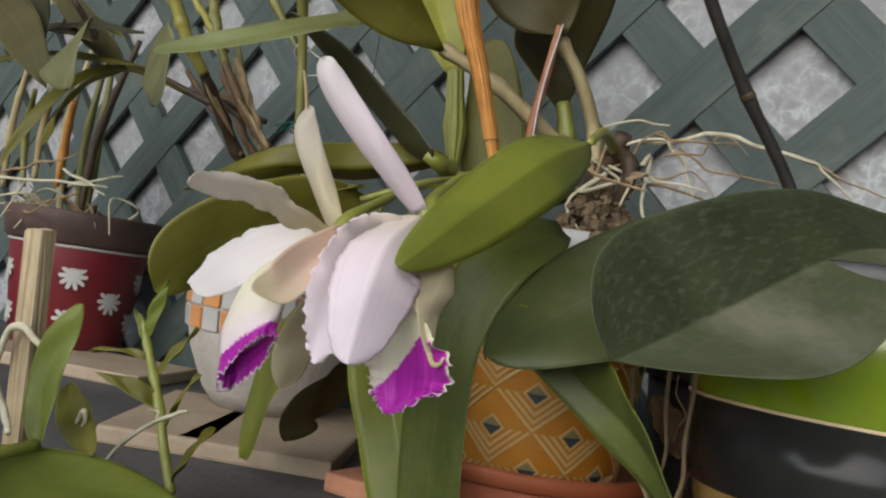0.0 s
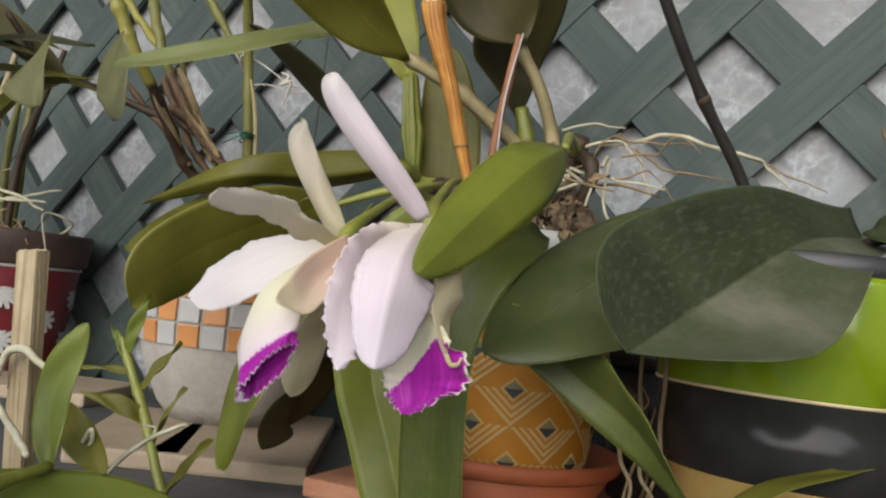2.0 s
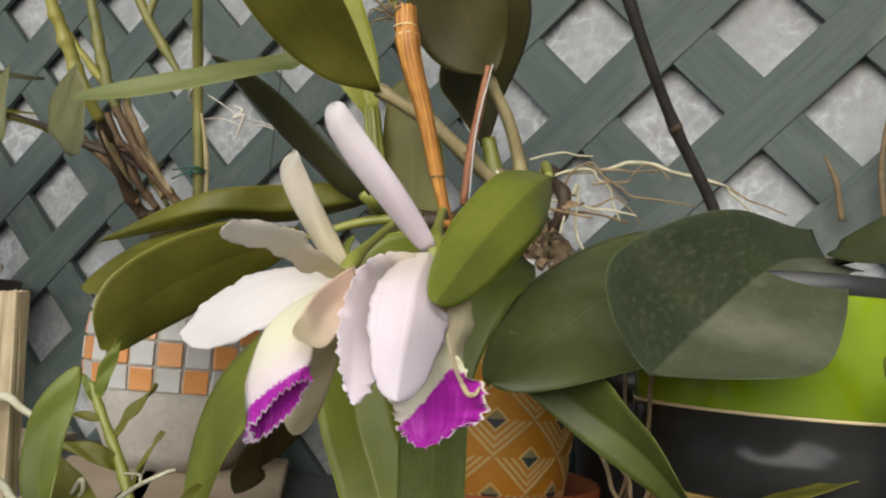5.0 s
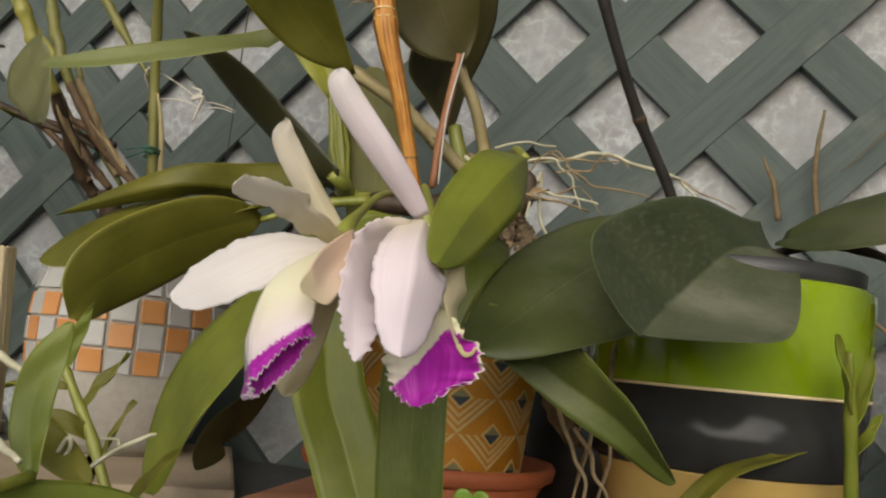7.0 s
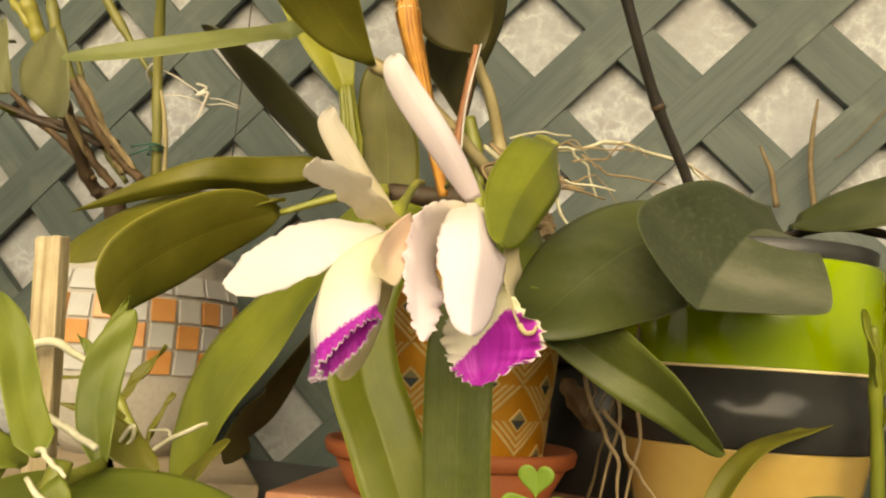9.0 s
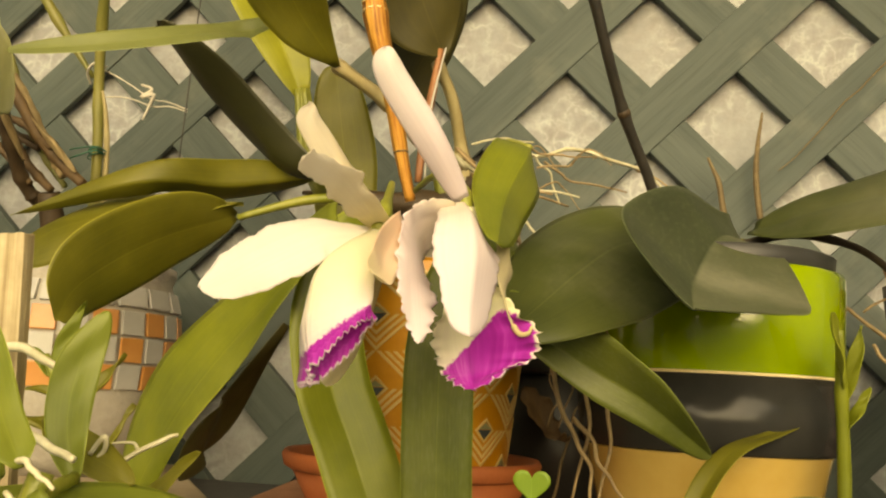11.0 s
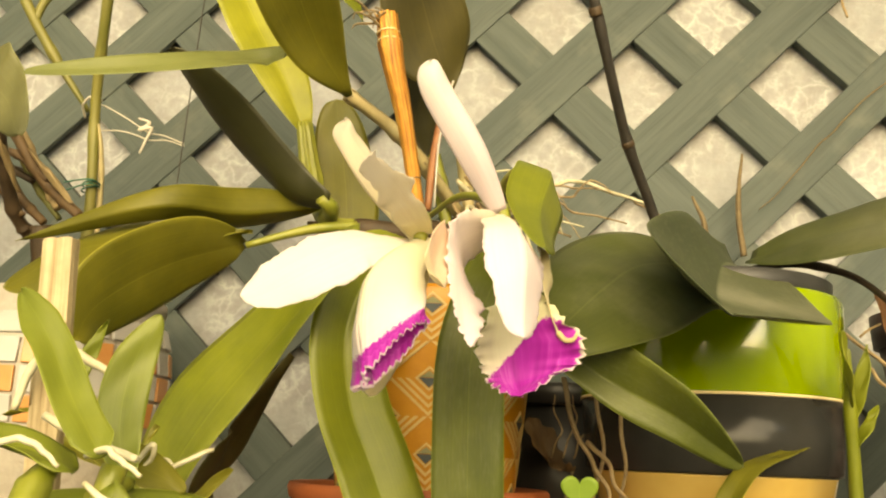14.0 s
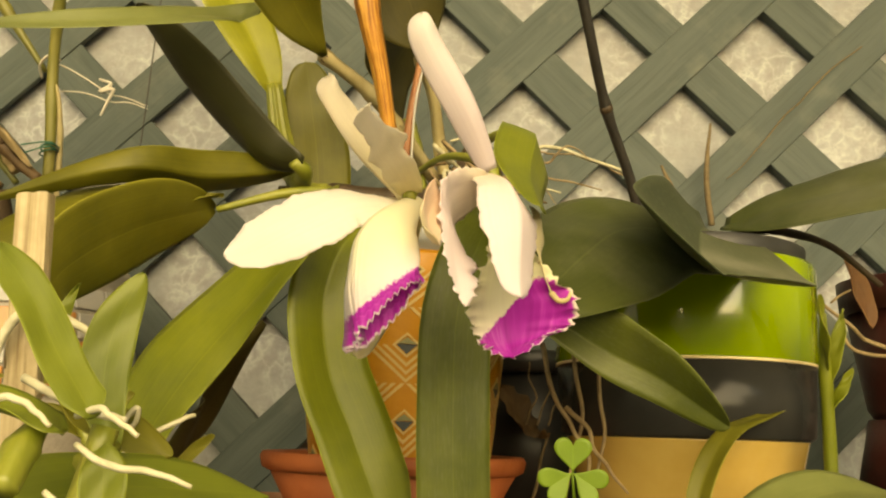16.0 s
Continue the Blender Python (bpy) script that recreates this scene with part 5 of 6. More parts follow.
part("leaf", blade("leaf", [(-0.338, 0.19, 0.078), (-0.35, 0.185, 0.085), (-0.365, 0.175, 0.088), (-0.38, 0.16, 0.082)], 0.009, (0.1, -0.4, 0.9), "strap", fold=10, seed=64), LEAF_LIME, key)
part("leaf", blade("leaf", [(-0.328, 0.196, 0.075), (-0.325, 0.19, 0.06), (-0.322, 0.187, 0.035)], 0.007, (0.3, -0.9, 0.1), "lance", fold=14, seed=65), LEAF_LIME, key)
for q in ([(-0.335, 0.19, 0.083), (-0.325, 0.182, 0.085), (-0.318, 0.178, 0.082), (-0.312, 0.178, 0.078)], [(-0.332, 0.185, 0.075), (-0.32, 0.178, 0.07), (-0.308, 0.176, 0.069), (-0.296, 0.178, 0.065)], [(-0.338, 0.182, 0.062), (-0.326, 0.175, 0.056), (-0.315, 0.17, 0.05)], [(-0.355, 0.17, 0.085), (-0.342, 0.168, 0.087), (-0.333, 0.17, 0.08)]):
    part("aerial_root", tube("aerial_root", q, [0.001, 0.0011, 0.001, 0.0007], 28, 7, wob=0.0004), ROOT, key)
twig = thing("dry_twig", (-0.352, 0.31, 0.0), "forked pale dry twig", "twig")
part("branch", tube("branch", [(-0.389, 0.310, 0.040), (-0.373, 0.312, 0.062), (-0.359, 0.318, 0.076), (-0.346, 0.322, 0.084), (-0.341, 0.325, 0.086)], [0.0011, 0.0012, 0.0012, 0.0009], 24, 6, wob=0.0005), ROOT, twig)
part("branch", tube("branch", [(-0.358, 0.32, 0.079), (-0.363, 0.325, 0.081), (-0.374, 0.327, 0.08)], [0.0009, 0.0008, 0.0006], 12, 6), ROOT, twig)
k2 = thing("slim_orchid_shoot", (-0.384, 0.353, 0.0), "slender green orchid shoot with narrow leaves", "orchid")
part("stem", tube("stem", [(-0.374, 0.352, 0.032), (-0.388, 0.354, 0.053), (-0.404, 0.357, 0.079), (-0.417, 0.360, 0.094), (-0.430, 0.362, 0.111), (-0.436, 0.363, 0.120)], [0.003, 0.0028, 0.0026, 0.002], 30, 8, [(0.35, 0.3), (0.55, 0.3), (0.75, 0.3)]), BULB, k2)
for i, (q, w, mt, nn) in enumerate((
        ([(-0.430, 0.362, 0.110), (-0.425, 0.362, 0.128), (-0.415, 0.360, 0.149)], 0.0048, LEAF_LIME, (0.3, -0.8, 0.4)),
        ([(-0.431, 0.363, 0.109), (-0.440, 0.365, 0.118), (-0.450, 0.366, 0.126)], 0.0032, LEAF_LIME, (0.3, -0.7, 0.5)),
        ([(-0.413, 0.360, 0.090), (-0.407, 0.365, 0.105), (-0.395, 0.370, 0.123)], 0.0045, LEAF_OLIVE, (-0.3, -0.7, 0.5)),
        ([(-0.422, 0.360, 0.101), (-0.434, 0.352, 0.102), (-0.448, 0.345, 0.101), (-0.453, 0.340, 0.099)], 0.003, LEAF_OLIVE, (0.1, -0.5, 0.85)),
        ([(-0.402, 0.357, 0.075), (-0.410, 0.350, 0.082), (-0.421, 0.342, 0.086), (-0.435, 0.335, 0.089)], 0.0055, LEAF_OLIVE, (0.2, -0.7, 0.6)),
        ([(-0.394, 0.355, 0.066), (-0.392, 0.362, 0.080), (-0.387, 0.370, 0.097)], 0.004, LEAF_OLIVE, (-0.4, -0.7, 0.4)),
        ([(-0.377, 0.352, 0.039), (-0.356, 0.345, 0.059), (-0.337, 0.340, 0.078)], 0.0065, LEAF_OLIVE, (-0.2, -0.8, 0.5)))):
    part("leaf", blade("leaf", q, w, nn, "lance", fold=14, seed=70 + i, n=18, m=8), mt, k2)

stake = thing("wooden_stake", (-0.398, 0.262, 0.0), "square pale wooden plant stake, weathered at the top", "plant stake")
rng = np.random.default_rng(17)
bm = bmesh.new()
bmesh.ops.create_cube(bm, size=1)
bmesh.ops.subdivide_edges(bm, edges=bm.edges[:], cuts=5, use_grid_fill=True)
for v in bm.verts:
    v.co = Vector((v.co.x * 0.0115 + rng.normal(0, 0.00022), v.co.y * 0.0085 + rng.normal(0, 0.0002), v.co.z * 0.168 + (rng.normal(0, 0.0007) if v.co.z > 0.49 else 0)))
part("post", bm, STAKE, stake, at=pose(-0.387, 0.262, 0.083, 2, -2.5, 8))
part("splinter", tube("splinter", [(-0.3925, 0.2566, 0.1), (-0.3935, 0.2555, 0.135), (-0.395, 0.255, 0.158)], [0.0006, 0.0008, 0.0005], 10, 5), STAKE, stake)
# ---- mosaic pot ----
MX, MY = -0.579, 0.629
mos = thing("mosaic_pot", (MX, MY, 0.03), "white and orange mosaic tiled pot with a cement base", "flower pot")
MP = [(0.05, 0.0), (0.062, 0.015), (0.078, 0.05), (0.084, 0.075), (0.0855, 0.1), (0.084, 0.125), (0.079, 0.148), (0.075, 0.158), (0.078, 0.165), (0.078, 0.172), (0.072, 0.172)]


def mos_r(h):
    return float(np.interp(h, [q[1] for q in MP[:-1]], [q[0] for q in MP[:-1]]))


part("bowl", lathe("bowl", [(0.001, 0)] + MP + [(0.068, 0.165), (0.066, 0.12), (0.001, 0.118)], 72, (MX, MY, 0.03)), CEMENT, mos, "rough grey cement bowl")
tile_me = {}
NT = 24
for row in range(3):
    for i in range(NT):
        h = 0.079 + row * 0.0212
        r, r2 = mos_r(h - 0.009), mos_r(h + 0.009)
        slope = math.degrees(math.atan2(r2 - r, 0.018))
        mat = TILE_O if (i + row) % 2 else TILE_W
        key_ = (mat.name,)
        if key_ not in tile_me:
            tile_me[key_] = box_mesh("tile", 0.0195, 0.003, 0.0192, 0.001)
            tile_me[key_].materials.append(mat)
        a = 360 / NT * i
        rr = mos_r(h) + 0.0006
        ob = part("tile", tile_me[key_], mat, mos, at=Matrix.Translation((MX, MY, 0.03 + h)) @ pose(0, 0, 0, 0, 0, a) @ pose(0, -rr, 0, slope, 0, 0))
for i in range(18):
    h = 0.079 + 3 * 0.0212
    a = 360 / 18 * i
    if "w" not in tile_me:
        tile_me["w"] = box_mesh("rim_tile", 0.0255, 0.003, 0.017, 0.001)
        tile_me["w"].materials.append(TILE_W)
    rr = mos_r(h) + 0.0004
    part("tile", tile_me["w"], TILE_W, mos, at=Matrix.Translation((MX, MY, 0.03 + h)) @ pose(0, 0, 0, 0, 0, a) @ pose(0, -rr, 0, -16, 0, 0))
tagged(bark_heap("bark_chips", MX, MY, 0.145, 0.06, 90, 12), "dark soil and bark in the mosaic pot", "bark", kind="stuff")

# ---- red daisy pot ----
RX, RY = -0.955, 0.66
red = thing("daisy_pot", (RX, RY, 0.03), "red painted pot with white daisies and a brown clay rim", "flower pot")
part("body", lathe("body", [(0.001, 0), (0.062, 0), (0.065, 0.003), (0.079, 0.115), (0.079, 0.12), (0.001, 0.12)], 64, (RX, RY, 0.03)), RED, red)
part("rim", lathe("rim", [(0.06, 0.0), (0.081, 0), (0.086, 0.003), (0.0905, 0.034), (0.0895, 0.038), (0.085, 0.038), (0.08, 0.012), (0.06, 0.01)], 64, (RX, RY, 0.1505)), BROWNPOT, red, "brown unpainted clay rim")
part("rim_line", lathe("rim_line", [(0.078, 0), (0.0805, 0), (0.081, 0.0015), (0.0805, 0.003), (0.078, 0.003)], 64, (RX, RY, 0.1465)), WHITE, red)
for i, (deg, h) in enumerate([(d, hh) for k_, d in enumerate(range(0, 360, 36)) for hh in ((0.085, 0.035) if k_ % 2 else (0.06,))]):
    a = radians(deg)
    r = 0.065 + (0.079 - 0.065) * h / 0.115 + 0.0006
    verts, faces = [], []
    for p_ in range(10):
        b = 2 * math.pi * p_ / 10
        o = len(verts)
        for d, wd in ((0.003, 0.0012), (0.009, 0.0026), (0.0145, 0.0022), (0.016, 0.0008)):
            for sg in (-1, 1):
                lx, lz = d * math.cos(b) - sg * wd * math.sin(b), d * math.sin(b) + sg * wd * math.cos(b)
                aa = a + lx / r
                verts.append((RX + (r + 0.0004) * math.cos(aa), RY + (r + 0.0004) * math.sin(aa), 0.03 + h + lz))
        for q in range(3):
            faces.append((o + 2 * q, o + 2 * q + 1, o + 2 * q + 3, o + 2 * q + 2))
    faces.append(tuple(v for p_ in range(10) for v in (8 * p_, 8 * p_ + 1)))
    part("daisy", mesh_of("daisy", verts, faces, smooth=False), WHITE, red, "white painted daisy")
tagged(bark_heap("bark_chips", RX, RY, 0.165, 0.07, 120, 14), "dark soil and bark in the daisy pot", "bark", kind="stuff")
redplant = thing("potted_orchid", (RX, RY, 0.17), "orchid with dry roots and greyish green leaves in the daisy pot", "orchid")
rng = np.random.default_rng(5)
for i in range(12):
    a = np.array([RX + rng.normal(0, 0.03), RY + rng.normal(0, 0.03), 0.18])
    part("root", tube("root", [a, a + (rng.normal(0, 0.03), -0.03, 0.02), a + (rng.normal(0.03, 0.05), -0.06, 0.015 + rng.normal(0, 0.015)), a + (rng.normal(0.06, 0.06), -0.09, rng.normal(0, 0.02))], [0.0018, 0.0016, 0.0012, 0.0007], 20, 6, seed=i), (ROOT, ROOT_BROWN)[i % 2], redplant)
for i in range(4):
    a = np.array([RX + rng.normal(0, 0.03), RY + rng.normal(0, 0.02), 0.18])
    part("cane", tube("cane", [a, a + (rng.normal(0.01, 0.015), 0, 0.1), a + (rng.normal(0.02, 0.03), 0, 0.22)], [0.004, 0.005, 0.003], 18, 8, [(0.3, 0.3), (0.6, 0.3)]), (CANE_GREEN, CANE_DARK, CANE)[i % 3], redplant)

# ---- tall canes behind ----
canes = thing("reed_orchid", (-0.57, 0.6, 0.17), "tall reed-stemmed orchid with green and dark canes", "orchid")
part("cane", tube("cane", [(-0.56, 0.61, 0.15), (-0.553, 0.589, 0.273), (-0.553, 0.575, 0.36), (-0.536, 0.54, 0.431), (-0.528, 0.520, 0.493)], [0.0042, 0.0044, 0.0043, 0.0042, 0.0046, 0.006], 44, 10, [(0.2, 0.2), (0.4, 0.2), (0.6, 0.2), (0.8, 0.2)]), CANE_GREEN, canes)
part("cane", tube("cane", [(-0.552, 0.61, 0.15), (-0.5475, 0.593, 0.277), (-0.5472, 0.584, 0.318), (-0.5495, 0.578, 0.34)], [0.0026, 0.0024, 0.002, 0.001], 24, 8, [(0.5, 0.2)]), CANE, canes)
part("cane", tube("cane", [(-0.565, 0.588, 0.355), (-0.591, 0.578, 0.393), (-0.612, 0.568, 0.428), (-0.635, 0.560, 0.472), (-0.655, 0.555, 0.513)], [0.002, 0.0042, 0.0048, 0.004], 26, 8, [(0.3, 0.3), (0.7, 0.2)]), CANE_GREEN, canes)
part("cane", tube("cane", [(-0.611, 0.568, 0.426), (-0.608, 0.570, 0.443), (-0.601, 0.575, 0.462), (-0.592, 0.580, 0.484)], [0.0032, 0.0038, 0.003], 16, 8), CANE_GREEN, canes)
REED = []
for i, (q, r_, mt) in enumerate((
        ([(-0.593, 0.577, 0.244), (-0.597, 0.565, 0.255), (-0.596, 0.535, 0.285), (-0.587, 0.495, 0.321)], 0.0052, CANE_DARK),
        ([(-0.587, 0.5, 0.315), (-0.588, 0.48, 0.336), (-0.592, 0.47, 0.356), (-0.597, 0.46, 0.377), (-0.602, 0.45, 0.399)], 0.0052, CANE_YELLOW),
        ([(-0.54, 0.55, 0.255), (-0.561, 0.55, 0.272), (-0.581, 0.545, 0.294), (-0.605, 0.535, 0.335)], 0.0042, CANE_BROWN),
        ([(-0.605, 0.54, 0.329), (-0.614, 0.53, 0.359), (-0.623, 0.53, 0.38), (-0.632, 0.53, 0.404), (-0.637, 0.525, 0.43)], 0.0046, CANE_GREEN),
        ([(-0.617, 0.545, 0.348), (-0.649, 0.545, 0.378), (-0.668, 0.545, 0.395), (-0.684, 0.545, 0.414), (-0.706, 0.545, 0.441)], 0.0034, CANE_YELLOW),
        ([(-0.561, 0.556, 0.262), (-0.572, 0.556, 0.279), (-0.593, 0.556, 0.312), (-0.615, 0.556, 0.345)], 0.0040, CANE_TAN),
        ([(-0.579, 0.57, 0.254), (-0.601, 0.57, 0.274), (-0.629, 0.57, 0.313), (-0.643, 0.565, 0.339)], 0.0036, CANE_BROWN),
        ([(-0.564, 0.565, 0.256), (-0.593, 0.565, 0.291), (-0.613, 0.565, 0.333), (-0.622, 0.56, 0.363)], 0.0026, CANE_GREEN),
        ([(-0.587, 0.56, 0.285), (-0.624, 0.56, 0.303), (-0.654, 0.56, 0.309), (-0.683, 0.56, 0.315)], 0.0030, CANE_DARK),
        ([(-0.591, 0.56, 0.257), (-0.615, 0.56, 0.28), (-0.652, 0.56, 0.307), (-0.685, 0.56, 0.335)], 0.0029, CANE_BROWN),
        ([(-0.566, 0.545, 0.281), (-0.583, 0.545, 0.295), (-0.596, 0.545, 0.303), (-0.625, 0.55, 0.309)], 0.0030, CANE_BROWN))):
    REED.append(q)
    part("cane", tube("cane", q, [r_ * 0.9, r_, r_ * 1.05, r_, r_ * 0.85], 34, 9, [(0.2, 0.3), (0.42, 0.25), (0.65, 0.3), (0.86, 0.25)], seed=i, wob=0.0004), mt, canes)
for i, (k_, u0, u1) in enumerate(((0, 0.35, 0.95), (2, 0.1, 0.6), (5, 0.3, 0.9))):
    q = [Vector(v) for v in REED[k_]]
    a_, b_ = q[0].lerp(q[-1], u0), q[0].lerp(q[-1], u1)
    part("sheath", blade("sheath", [tuple(a_ + Vector((0.003, -0.005, 0))), tuple(a_.lerp(b_, 0.5) + Vector((0.002, -0.007, 0))), tuple(b_ + Vector((-0.001, -0.006, 0)))], 0.0036, (0.4, -0.9, 0.1), "lance", fold=-40, arch=0.3, ruffle=0.0006, waves=3, seed=60 + i), CANE_TAN, canes)
part("cane", tube("cane", [(-0.585, 0.6, 0.16), (-0.582, 0.59, 0.21), (-0.584, 0.575, 0.253)], [0.008, 0.011, 0.009], 14, 10), CANE_DARK, canes)
for q, w, mt, nn in (
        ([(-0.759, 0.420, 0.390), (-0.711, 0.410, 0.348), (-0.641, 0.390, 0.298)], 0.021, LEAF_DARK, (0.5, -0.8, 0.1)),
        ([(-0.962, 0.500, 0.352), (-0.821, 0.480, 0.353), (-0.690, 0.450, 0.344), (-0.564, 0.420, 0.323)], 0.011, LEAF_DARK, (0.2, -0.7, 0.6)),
        ([(-0.668, 0.550, 0.311), (-0.697, 0.500, 0.321), (-0.716, 0.460, 0.294), (-0.723, 0.430, 0.246), (-0.718, 0.410, 0.203)], 0.0085, LEAF_OLIVE, (0.3, -0.5, 0.8)),
        ([(-0.983, 0.520, 0.336), (-0.849, 0.500, 0.337), (-0.730, 0.480, 0.326), (-0.609, 0.460, 0.309)], 0.008, LEAF_OLIVE, (0.2, -0.7, 0.6)),
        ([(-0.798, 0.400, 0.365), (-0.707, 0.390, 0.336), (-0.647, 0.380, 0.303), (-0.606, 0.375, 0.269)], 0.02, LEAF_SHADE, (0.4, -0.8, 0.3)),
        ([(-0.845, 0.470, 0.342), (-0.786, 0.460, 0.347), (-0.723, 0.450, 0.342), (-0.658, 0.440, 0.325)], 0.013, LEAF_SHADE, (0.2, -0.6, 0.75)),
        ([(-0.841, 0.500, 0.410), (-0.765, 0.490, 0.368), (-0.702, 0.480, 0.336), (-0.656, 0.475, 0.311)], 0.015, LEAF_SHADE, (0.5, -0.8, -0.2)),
        ([(-0.701, 0.500, 0.319), (-0.753, 0.500, 0.305), (-0.791, 0.500, 0.275), (-0.806, 0.500, 0.243)], 0.013, LEAF_OLIVE, (0.3, -0.4, 0.85)),
        ([(-0.928, 0.530, 0.433), (-0.838, 0.520, 0.393), (-0.771, 0.515, 0.371), (-0.718, 0.510, 0.352)], 0.008, LEAF_OLIVE, (0.2, -0.6, 0.75))):
    part("leaf", blade("leaf", q, w, nn, "lance", fold=10, arch=0.1, seed=int(w * 1e4)), mt, canes)
part("leaf", blade("leaf", [(-0.5482, 0.4253, 0.3266), (-0.5393, 0.4179, 0.3065), (-0.5203, 0.4062, 0.2889), (-0.4993, 0.3932, 0.2613)], 0.0240, (-0.48, -0.813, 0.328), (0.109, 0.6, 0.516), fold=(5.6, 8.2), arch=0.032, normal_end=(-0.459, -0.821, 0.34), seed=86), LEAF_DULL, canes)
part("leaf", blade("leaf", [(-0.5138, 0.3413, 0.2991), (-0.4932, 0.3169, 0.2773), (-0.4661, 0.3069, 0.2492)], 0.0207, (-0.12, -0.969, 0.218), (0.0624, 0.6, 0.67), fold=(6.1, -3.1), arch=0.047, normal_end=(0.0983, -0.935, 0.341), uneven=0.243, seed=87), LEAF_DULL, canes)
part("branch", tube("branch", [(-0.579, 0.570, 0.291), (-0.638, 0.560, 0.303), (-0.692, 0.540, 0.322), (-0.717, 0.500, 0.332), (-0.730, 0.460, 0.372)], [0.003, 0.0034, 0.0034, 0.003], 30, 8, [(0.3, 0.2), (0.7, 0.2)]), CANE_DARK, canes)
for i, q in enumerate(([(-0.979, 0.600, 0.217), (-0.962, 0.590, 0.276), (-0.922, 0.570, 0.325)], [(-0.931, 0.600, 0.214), (-0.912, 0.590, 0.258), (-0.879, 0.570, 0.306)], [(-1.000, 0.600, 0.209), (-1.013, 0.600, 0.270), (-0.974, 0.580, 0.321)], [(-1.043, 0.600, 0.206), (-1.028, 0.590, 0.281), (-0.997, 0.580, 0.348)])):
    part("cane", tube("cane", q, [0.0034, 0.0045, 0.003], 18, 8, [(0.4, 0.3), (0.75, 0.3)], seed=i), (CANE, SHEATH, CANE_GREEN, CANE)[i], redplant)
for i, q in enumerate(([(-1.004, 0.560, 0.214), (-0.895, 0.550, 0.215), (-0.797, 0.540, 0.215), (-0.750, 0.540, 0.214)], [(-1.000, 0.570, 0.220), (-0.906, 0.560, 0.233), (-0.821, 0.550, 0.246)], [(-0.860, 0.560, 0.230), (-0.803, 0.550, 0.218), (-0.752, 0.540, 0.206)], [(-0.878, 0.580, 0.214), (-0.815, 0.570, 0.223), (-0.756, 0.560, 0.228)])):
    part("root", tube("root", q, [0.0016, 0.0018, 0.0014, 0.0008], 22, 6, wob=0.0012, seed=40 + i), (ROOT, ROOT_BROWN, ROOT)[i % 3], redplant)
tie = thing("string_tie", (-0.51, 0.583, 0.33), "white string tied round a cane and a wire", "string")
part("cord", tube("cord", [(-0.560, 0.585, 0.363), (-0.541, 0.583, 0.354), (-0.51, 0.583, 0.336), (-0.499, 0.590, 0.335), (-0.484, 0.598, 0.331)], [0.0006, 0.0006], 30, 6, wob=0.0004), STRING, tie)
part("cord", tube("cord", [(-0.557, 0.585, 0.337), (-0.532, 0.583, 0.336), (-0.508, 0.583, 0.329), (-0.496, 0.590, 0.331), (-0.484, 0.598, 0.329)], [0.0006, 0.0006], 30, 6, wob=0.0004), STRING, tie)
part("cord", tube("cord", [(-0.550, 0.580, 0.361), (-0.556, 0.573, 0.362), (-0.566, 0.580, 0.357), (-0.568, 0.590, 0.350)], [0.0011, 0.0011], 20, 6), STRING, tie)
part("knot", tube("knot", [(-0.517, 0.58, 0.346), (-0.506, 0.577, 0.341), (-0.514, 0.576, 0.334), (-0.504, 0.577, 0.337), (-0.509, 0.58, 0.327), (-0.513, 0.58, 0.316)], [0.0009, 0.0015, 0.0015, 0.0008], 24, 7), STRING, tie)
for k_, (c_, r_) in enumerate((((-0.5535, 0.587, 0.287), 0.0066), ((-0.553, 0.5865, 0.2905), 0.0066))):
    gw = thing("wire_tie", c_, "thin green wire tie twisted round a cane", "wire", "green wire ties")
    part("loop", tube("loop", [(c_[0] + r_ * math.cos(a), c_[1] + r_ * math.sin(a), c_[2] + 0.3 * r_ * math.cos(a + k_)) for a in np.linspace(0, 6.5, 14)] + [(c_[0] + 0.004, c_[1] - 0.011, c_[2] + 0.002), (c_[0] - 0.016, c_[1] - 0.014, c_[2] - 0.006 + 0.004 * k_)], [0.0007, 0.0007], 40, 5), WIRE, gw)
wire = thing("hanging_wire", (-0.48, 0.6, 0.2), "thin dark hanging wire", "wire")
part("strand", tube("strand", [(-0.49, 0.6, 0.2), (-0.484, 0.595, 0.33), (-0.47, 0.585, 0.6)], [0.0006, 0.0006], 16, 5), STICK, wire)

# ---- far right: small red pots and dry spikes ----
rp = thing("small_pot", (0.128, 0.63, 0.016), "small upturned dark terracotta pot on the shelf", "flower pot")
part("body", lathe("body", [(0.001, 0.07), (0.04, 0.07), (0.05, 0.02), (0.001, 0.02)], 48, (0.128, 0.63, 0.032)), MAROON, rp)
part("rim", lathe("rim", [(0.001, 0), (0.053, 0), (0.056, 0.004), (0.054, 0.034), (0.001, 0.034)], 48, (0.128, 0.63, 0.016)), MAROON, rp)
rv = thing("red_vase", (0.128, 0.63, 0.103), "dark red glazed pot standing on an upturned pot", "flower pot")
part("body", lathe("body", [(0.001, 0), (0.036, 0), (0.04, 0.006), (0.052, 0.08), (0.001, 0.08)], 48, (0.128, 0.63, 0.103)), MAROON, rv)
part("rim", lathe("rim", [(0.04, 0), (0.056, 0), (0.058, 0.025), (0.055, 0.026), (0.05, 0.004)], 48, (0.128, 0.63, 0.1835)), MAROON, rv)
dl = thing("withered_plant", (0.064, 0.575, 0.174), "withered brown leaf and thin twigs of a dead plant", "plant")
part("leaf", blade("leaf", [(0.066, 0.570, 0.165), (0.058, 0.570, 0.193), (0.045, 0.565, 0.219)], 0.008, (0.3, -0.9, 0.2), "lance", fold=20, seed=81), DEADLEAF, dl)
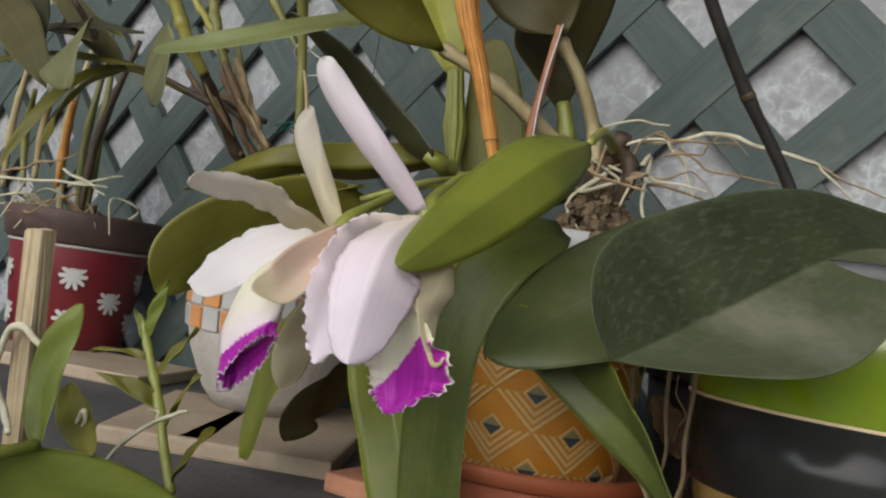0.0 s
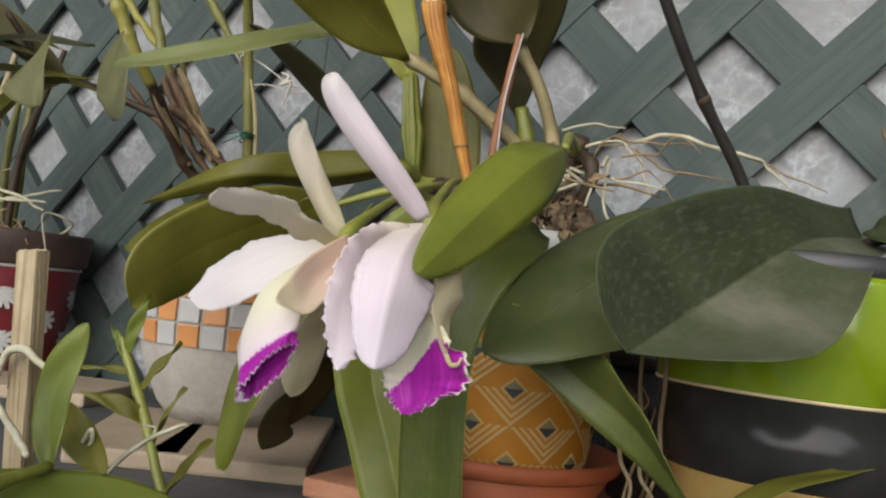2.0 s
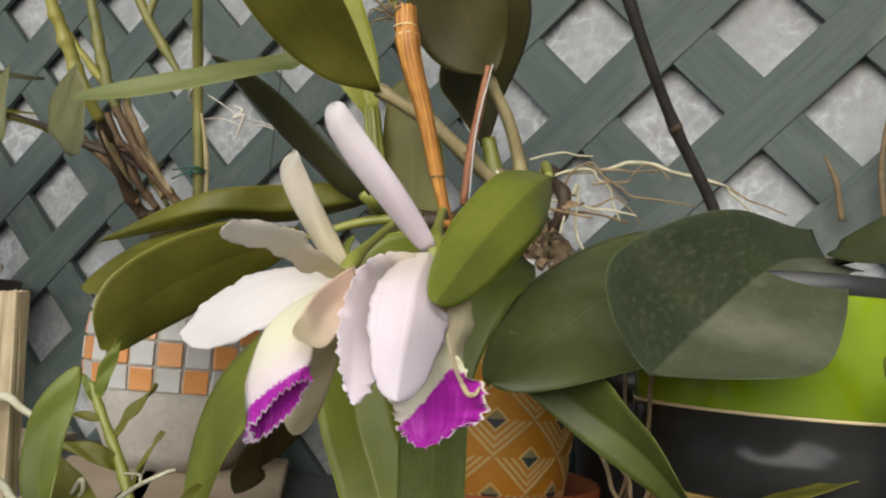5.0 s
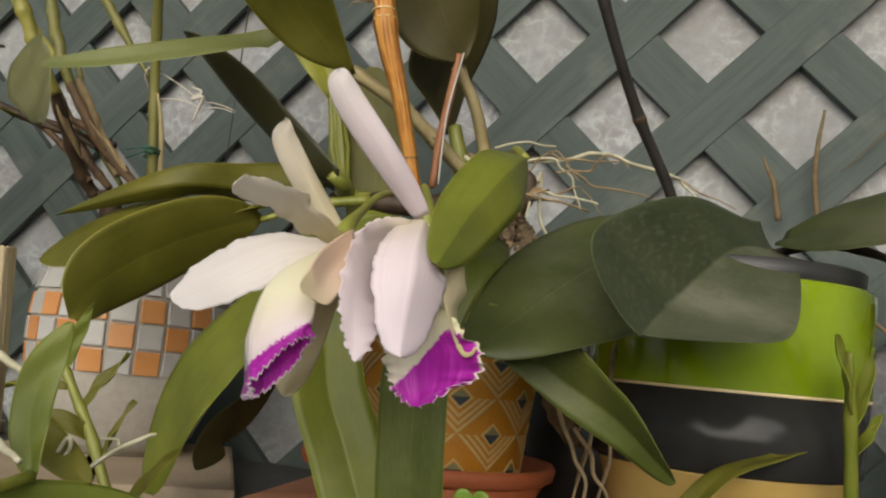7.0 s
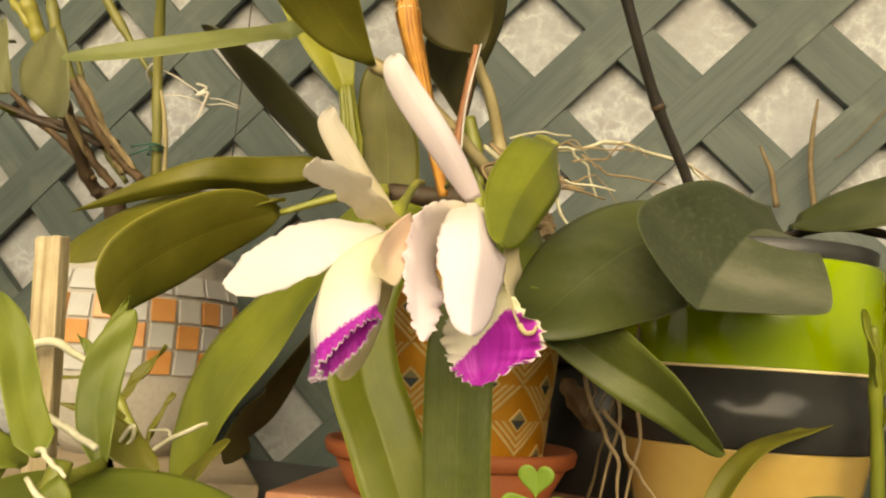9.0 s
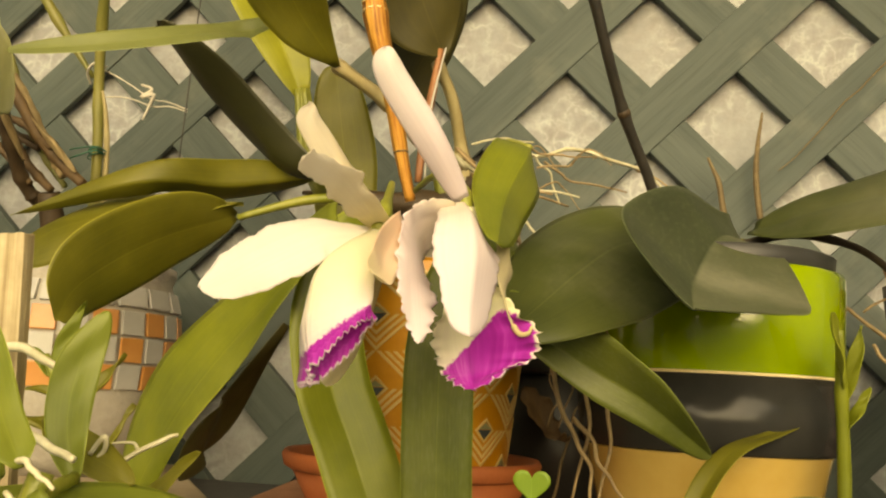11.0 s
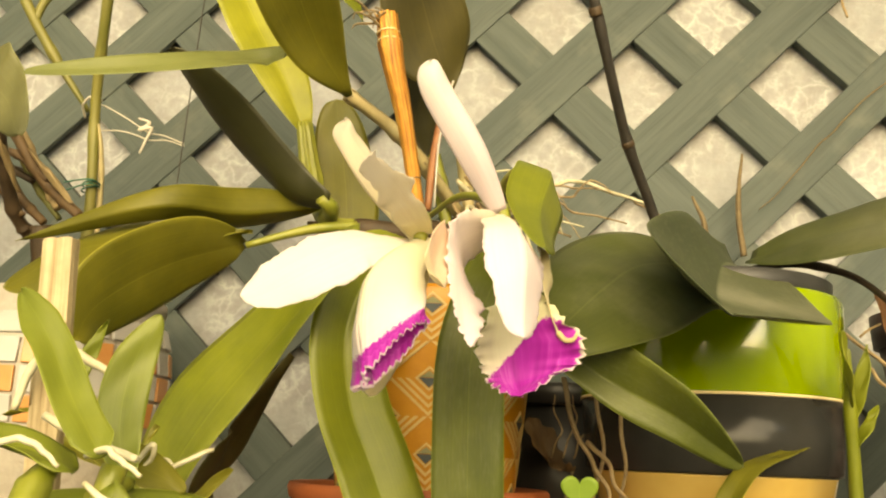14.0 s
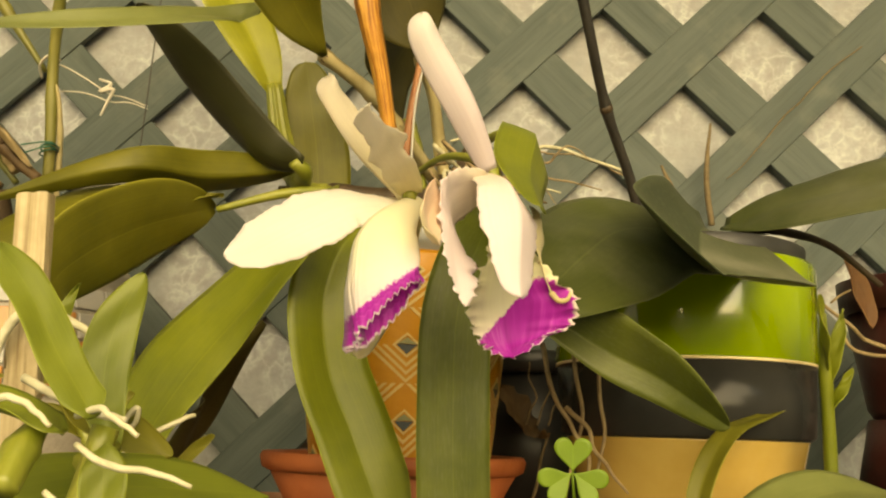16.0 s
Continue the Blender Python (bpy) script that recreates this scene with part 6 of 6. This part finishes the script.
part("twig", tube("twig", [(0.017, 0.550, 0.183), (0.036, 0.550, 0.168), (0.055, 0.560, 0.156), (0.074, 0.560, 0.148)], [0.0012, 0.0015, 0.0018], 20, 6, wob=0.0008), ROOT_BROWN, dl)
part("twig", tube("twig", [(0.035, 0.550, 0.158), (0.046, 0.550, 0.145), (0.077, 0.560, 0.144)], [0.0012, 0.0014, 0.0014], 16, 6, wob=0.0006), ROOT_BROWN, dl)
part("twig", tube("twig", [(0.029, 0.550, 0.179), (0.035, 0.550, 0.184), (0.047, 0.560, 0.190)], [0.0008, 0.001, 0.001], 10, 6), ROOT_BROWN, dl)
for q in ([(0.002, 0.745, 0.28), (-0.002, 0.742, 0.33), (0.004, 0.745, 0.38)], [(-0.03, 0.74, 0.28), (-0.035, 0.738, 0.31), (-0.045, 0.738, 0.335)]):
    sp = thing("dry_spike", q[0], "thin dry brown spike standing before the lattice", "dry stem", "dry spikes")
    part("stem", tube("stem", q, [0.003, 0.0026, 0.0012], 16, 7, wob=0.0004), FIBRE, sp)
td = thing("dry_tendril", (0.058, 0.752, 0.393), "thin dry reddish tendril lying along a lattice slat", "twig")
part("strand", tube("strand", [(0.156, 0.753, 0.466), (0.123, 0.752, 0.439), (0.100, 0.750, 0.415), (0.079, 0.752, 0.393), (0.046, 0.753, 0.351), (0.020, 0.754, 0.328)], [0.0006, 0.0008, 0.0007, 0.0004], 36, 6, wob=0.0012), FIBRE, td)
td2 = thing("dry_tendril", (0.106, 0.752, 0.600), "thin dry brown tendril hanging before the lattice", "twig")
part("strand", tube("strand", [(0.103, 0.757, 0.623), (0.105, 0.752, 0.588), (0.105, 0.745, 0.559), (0.104, 0.740, 0.537), (0.107, 0.738, 0.519)], [0.0012, 0.0014, 0.0012], 16, 6, wob=0.0006), ROOT_BROWN, td2)
wl = thing("withered_leaf", (-0.175, 0.6, 0.03), "crumpled dry brown leaf with thin rootlets between the pots", "leaf")
part("blade", blade("blade", [(-0.197, 0.6, 0.118), (-0.186, 0.602, 0.102), (-0.175, 0.6, 0.086), (-0.162, 0.596, 0.08)], 0.011, (0.2, -0.9, 0.3), "lance", fold=24, ruffle=0.004, waves=3, seed=91, twist=40), CANE_BROWN, wl)
part("stalk", tube("stalk", [(-0.163, 0.596, 0.081), (-0.168, 0.598, 0.055), (-0.175, 0.6, 0.03)], [0.001, 0.0012, 0.0014], 12, 6, wob=0.001), FIBRE, wl)
for i in range(3):
    rr = np.random.default_rng(130 + i)
    part("rootlet", tube("rootlet", [(-0.178 + 0.008 * i, 0.599, 0.09), (-0.173 + 0.012 * i, 0.59, 0.115), (-0.178 + 0.014 * i + rr.normal(0, 0.004), 0.585, 0.135)], [0.0008, 0.0007, 0.0004], 18, 5, wob=0.0015, seed=i), ROOT_BROWN, wl)
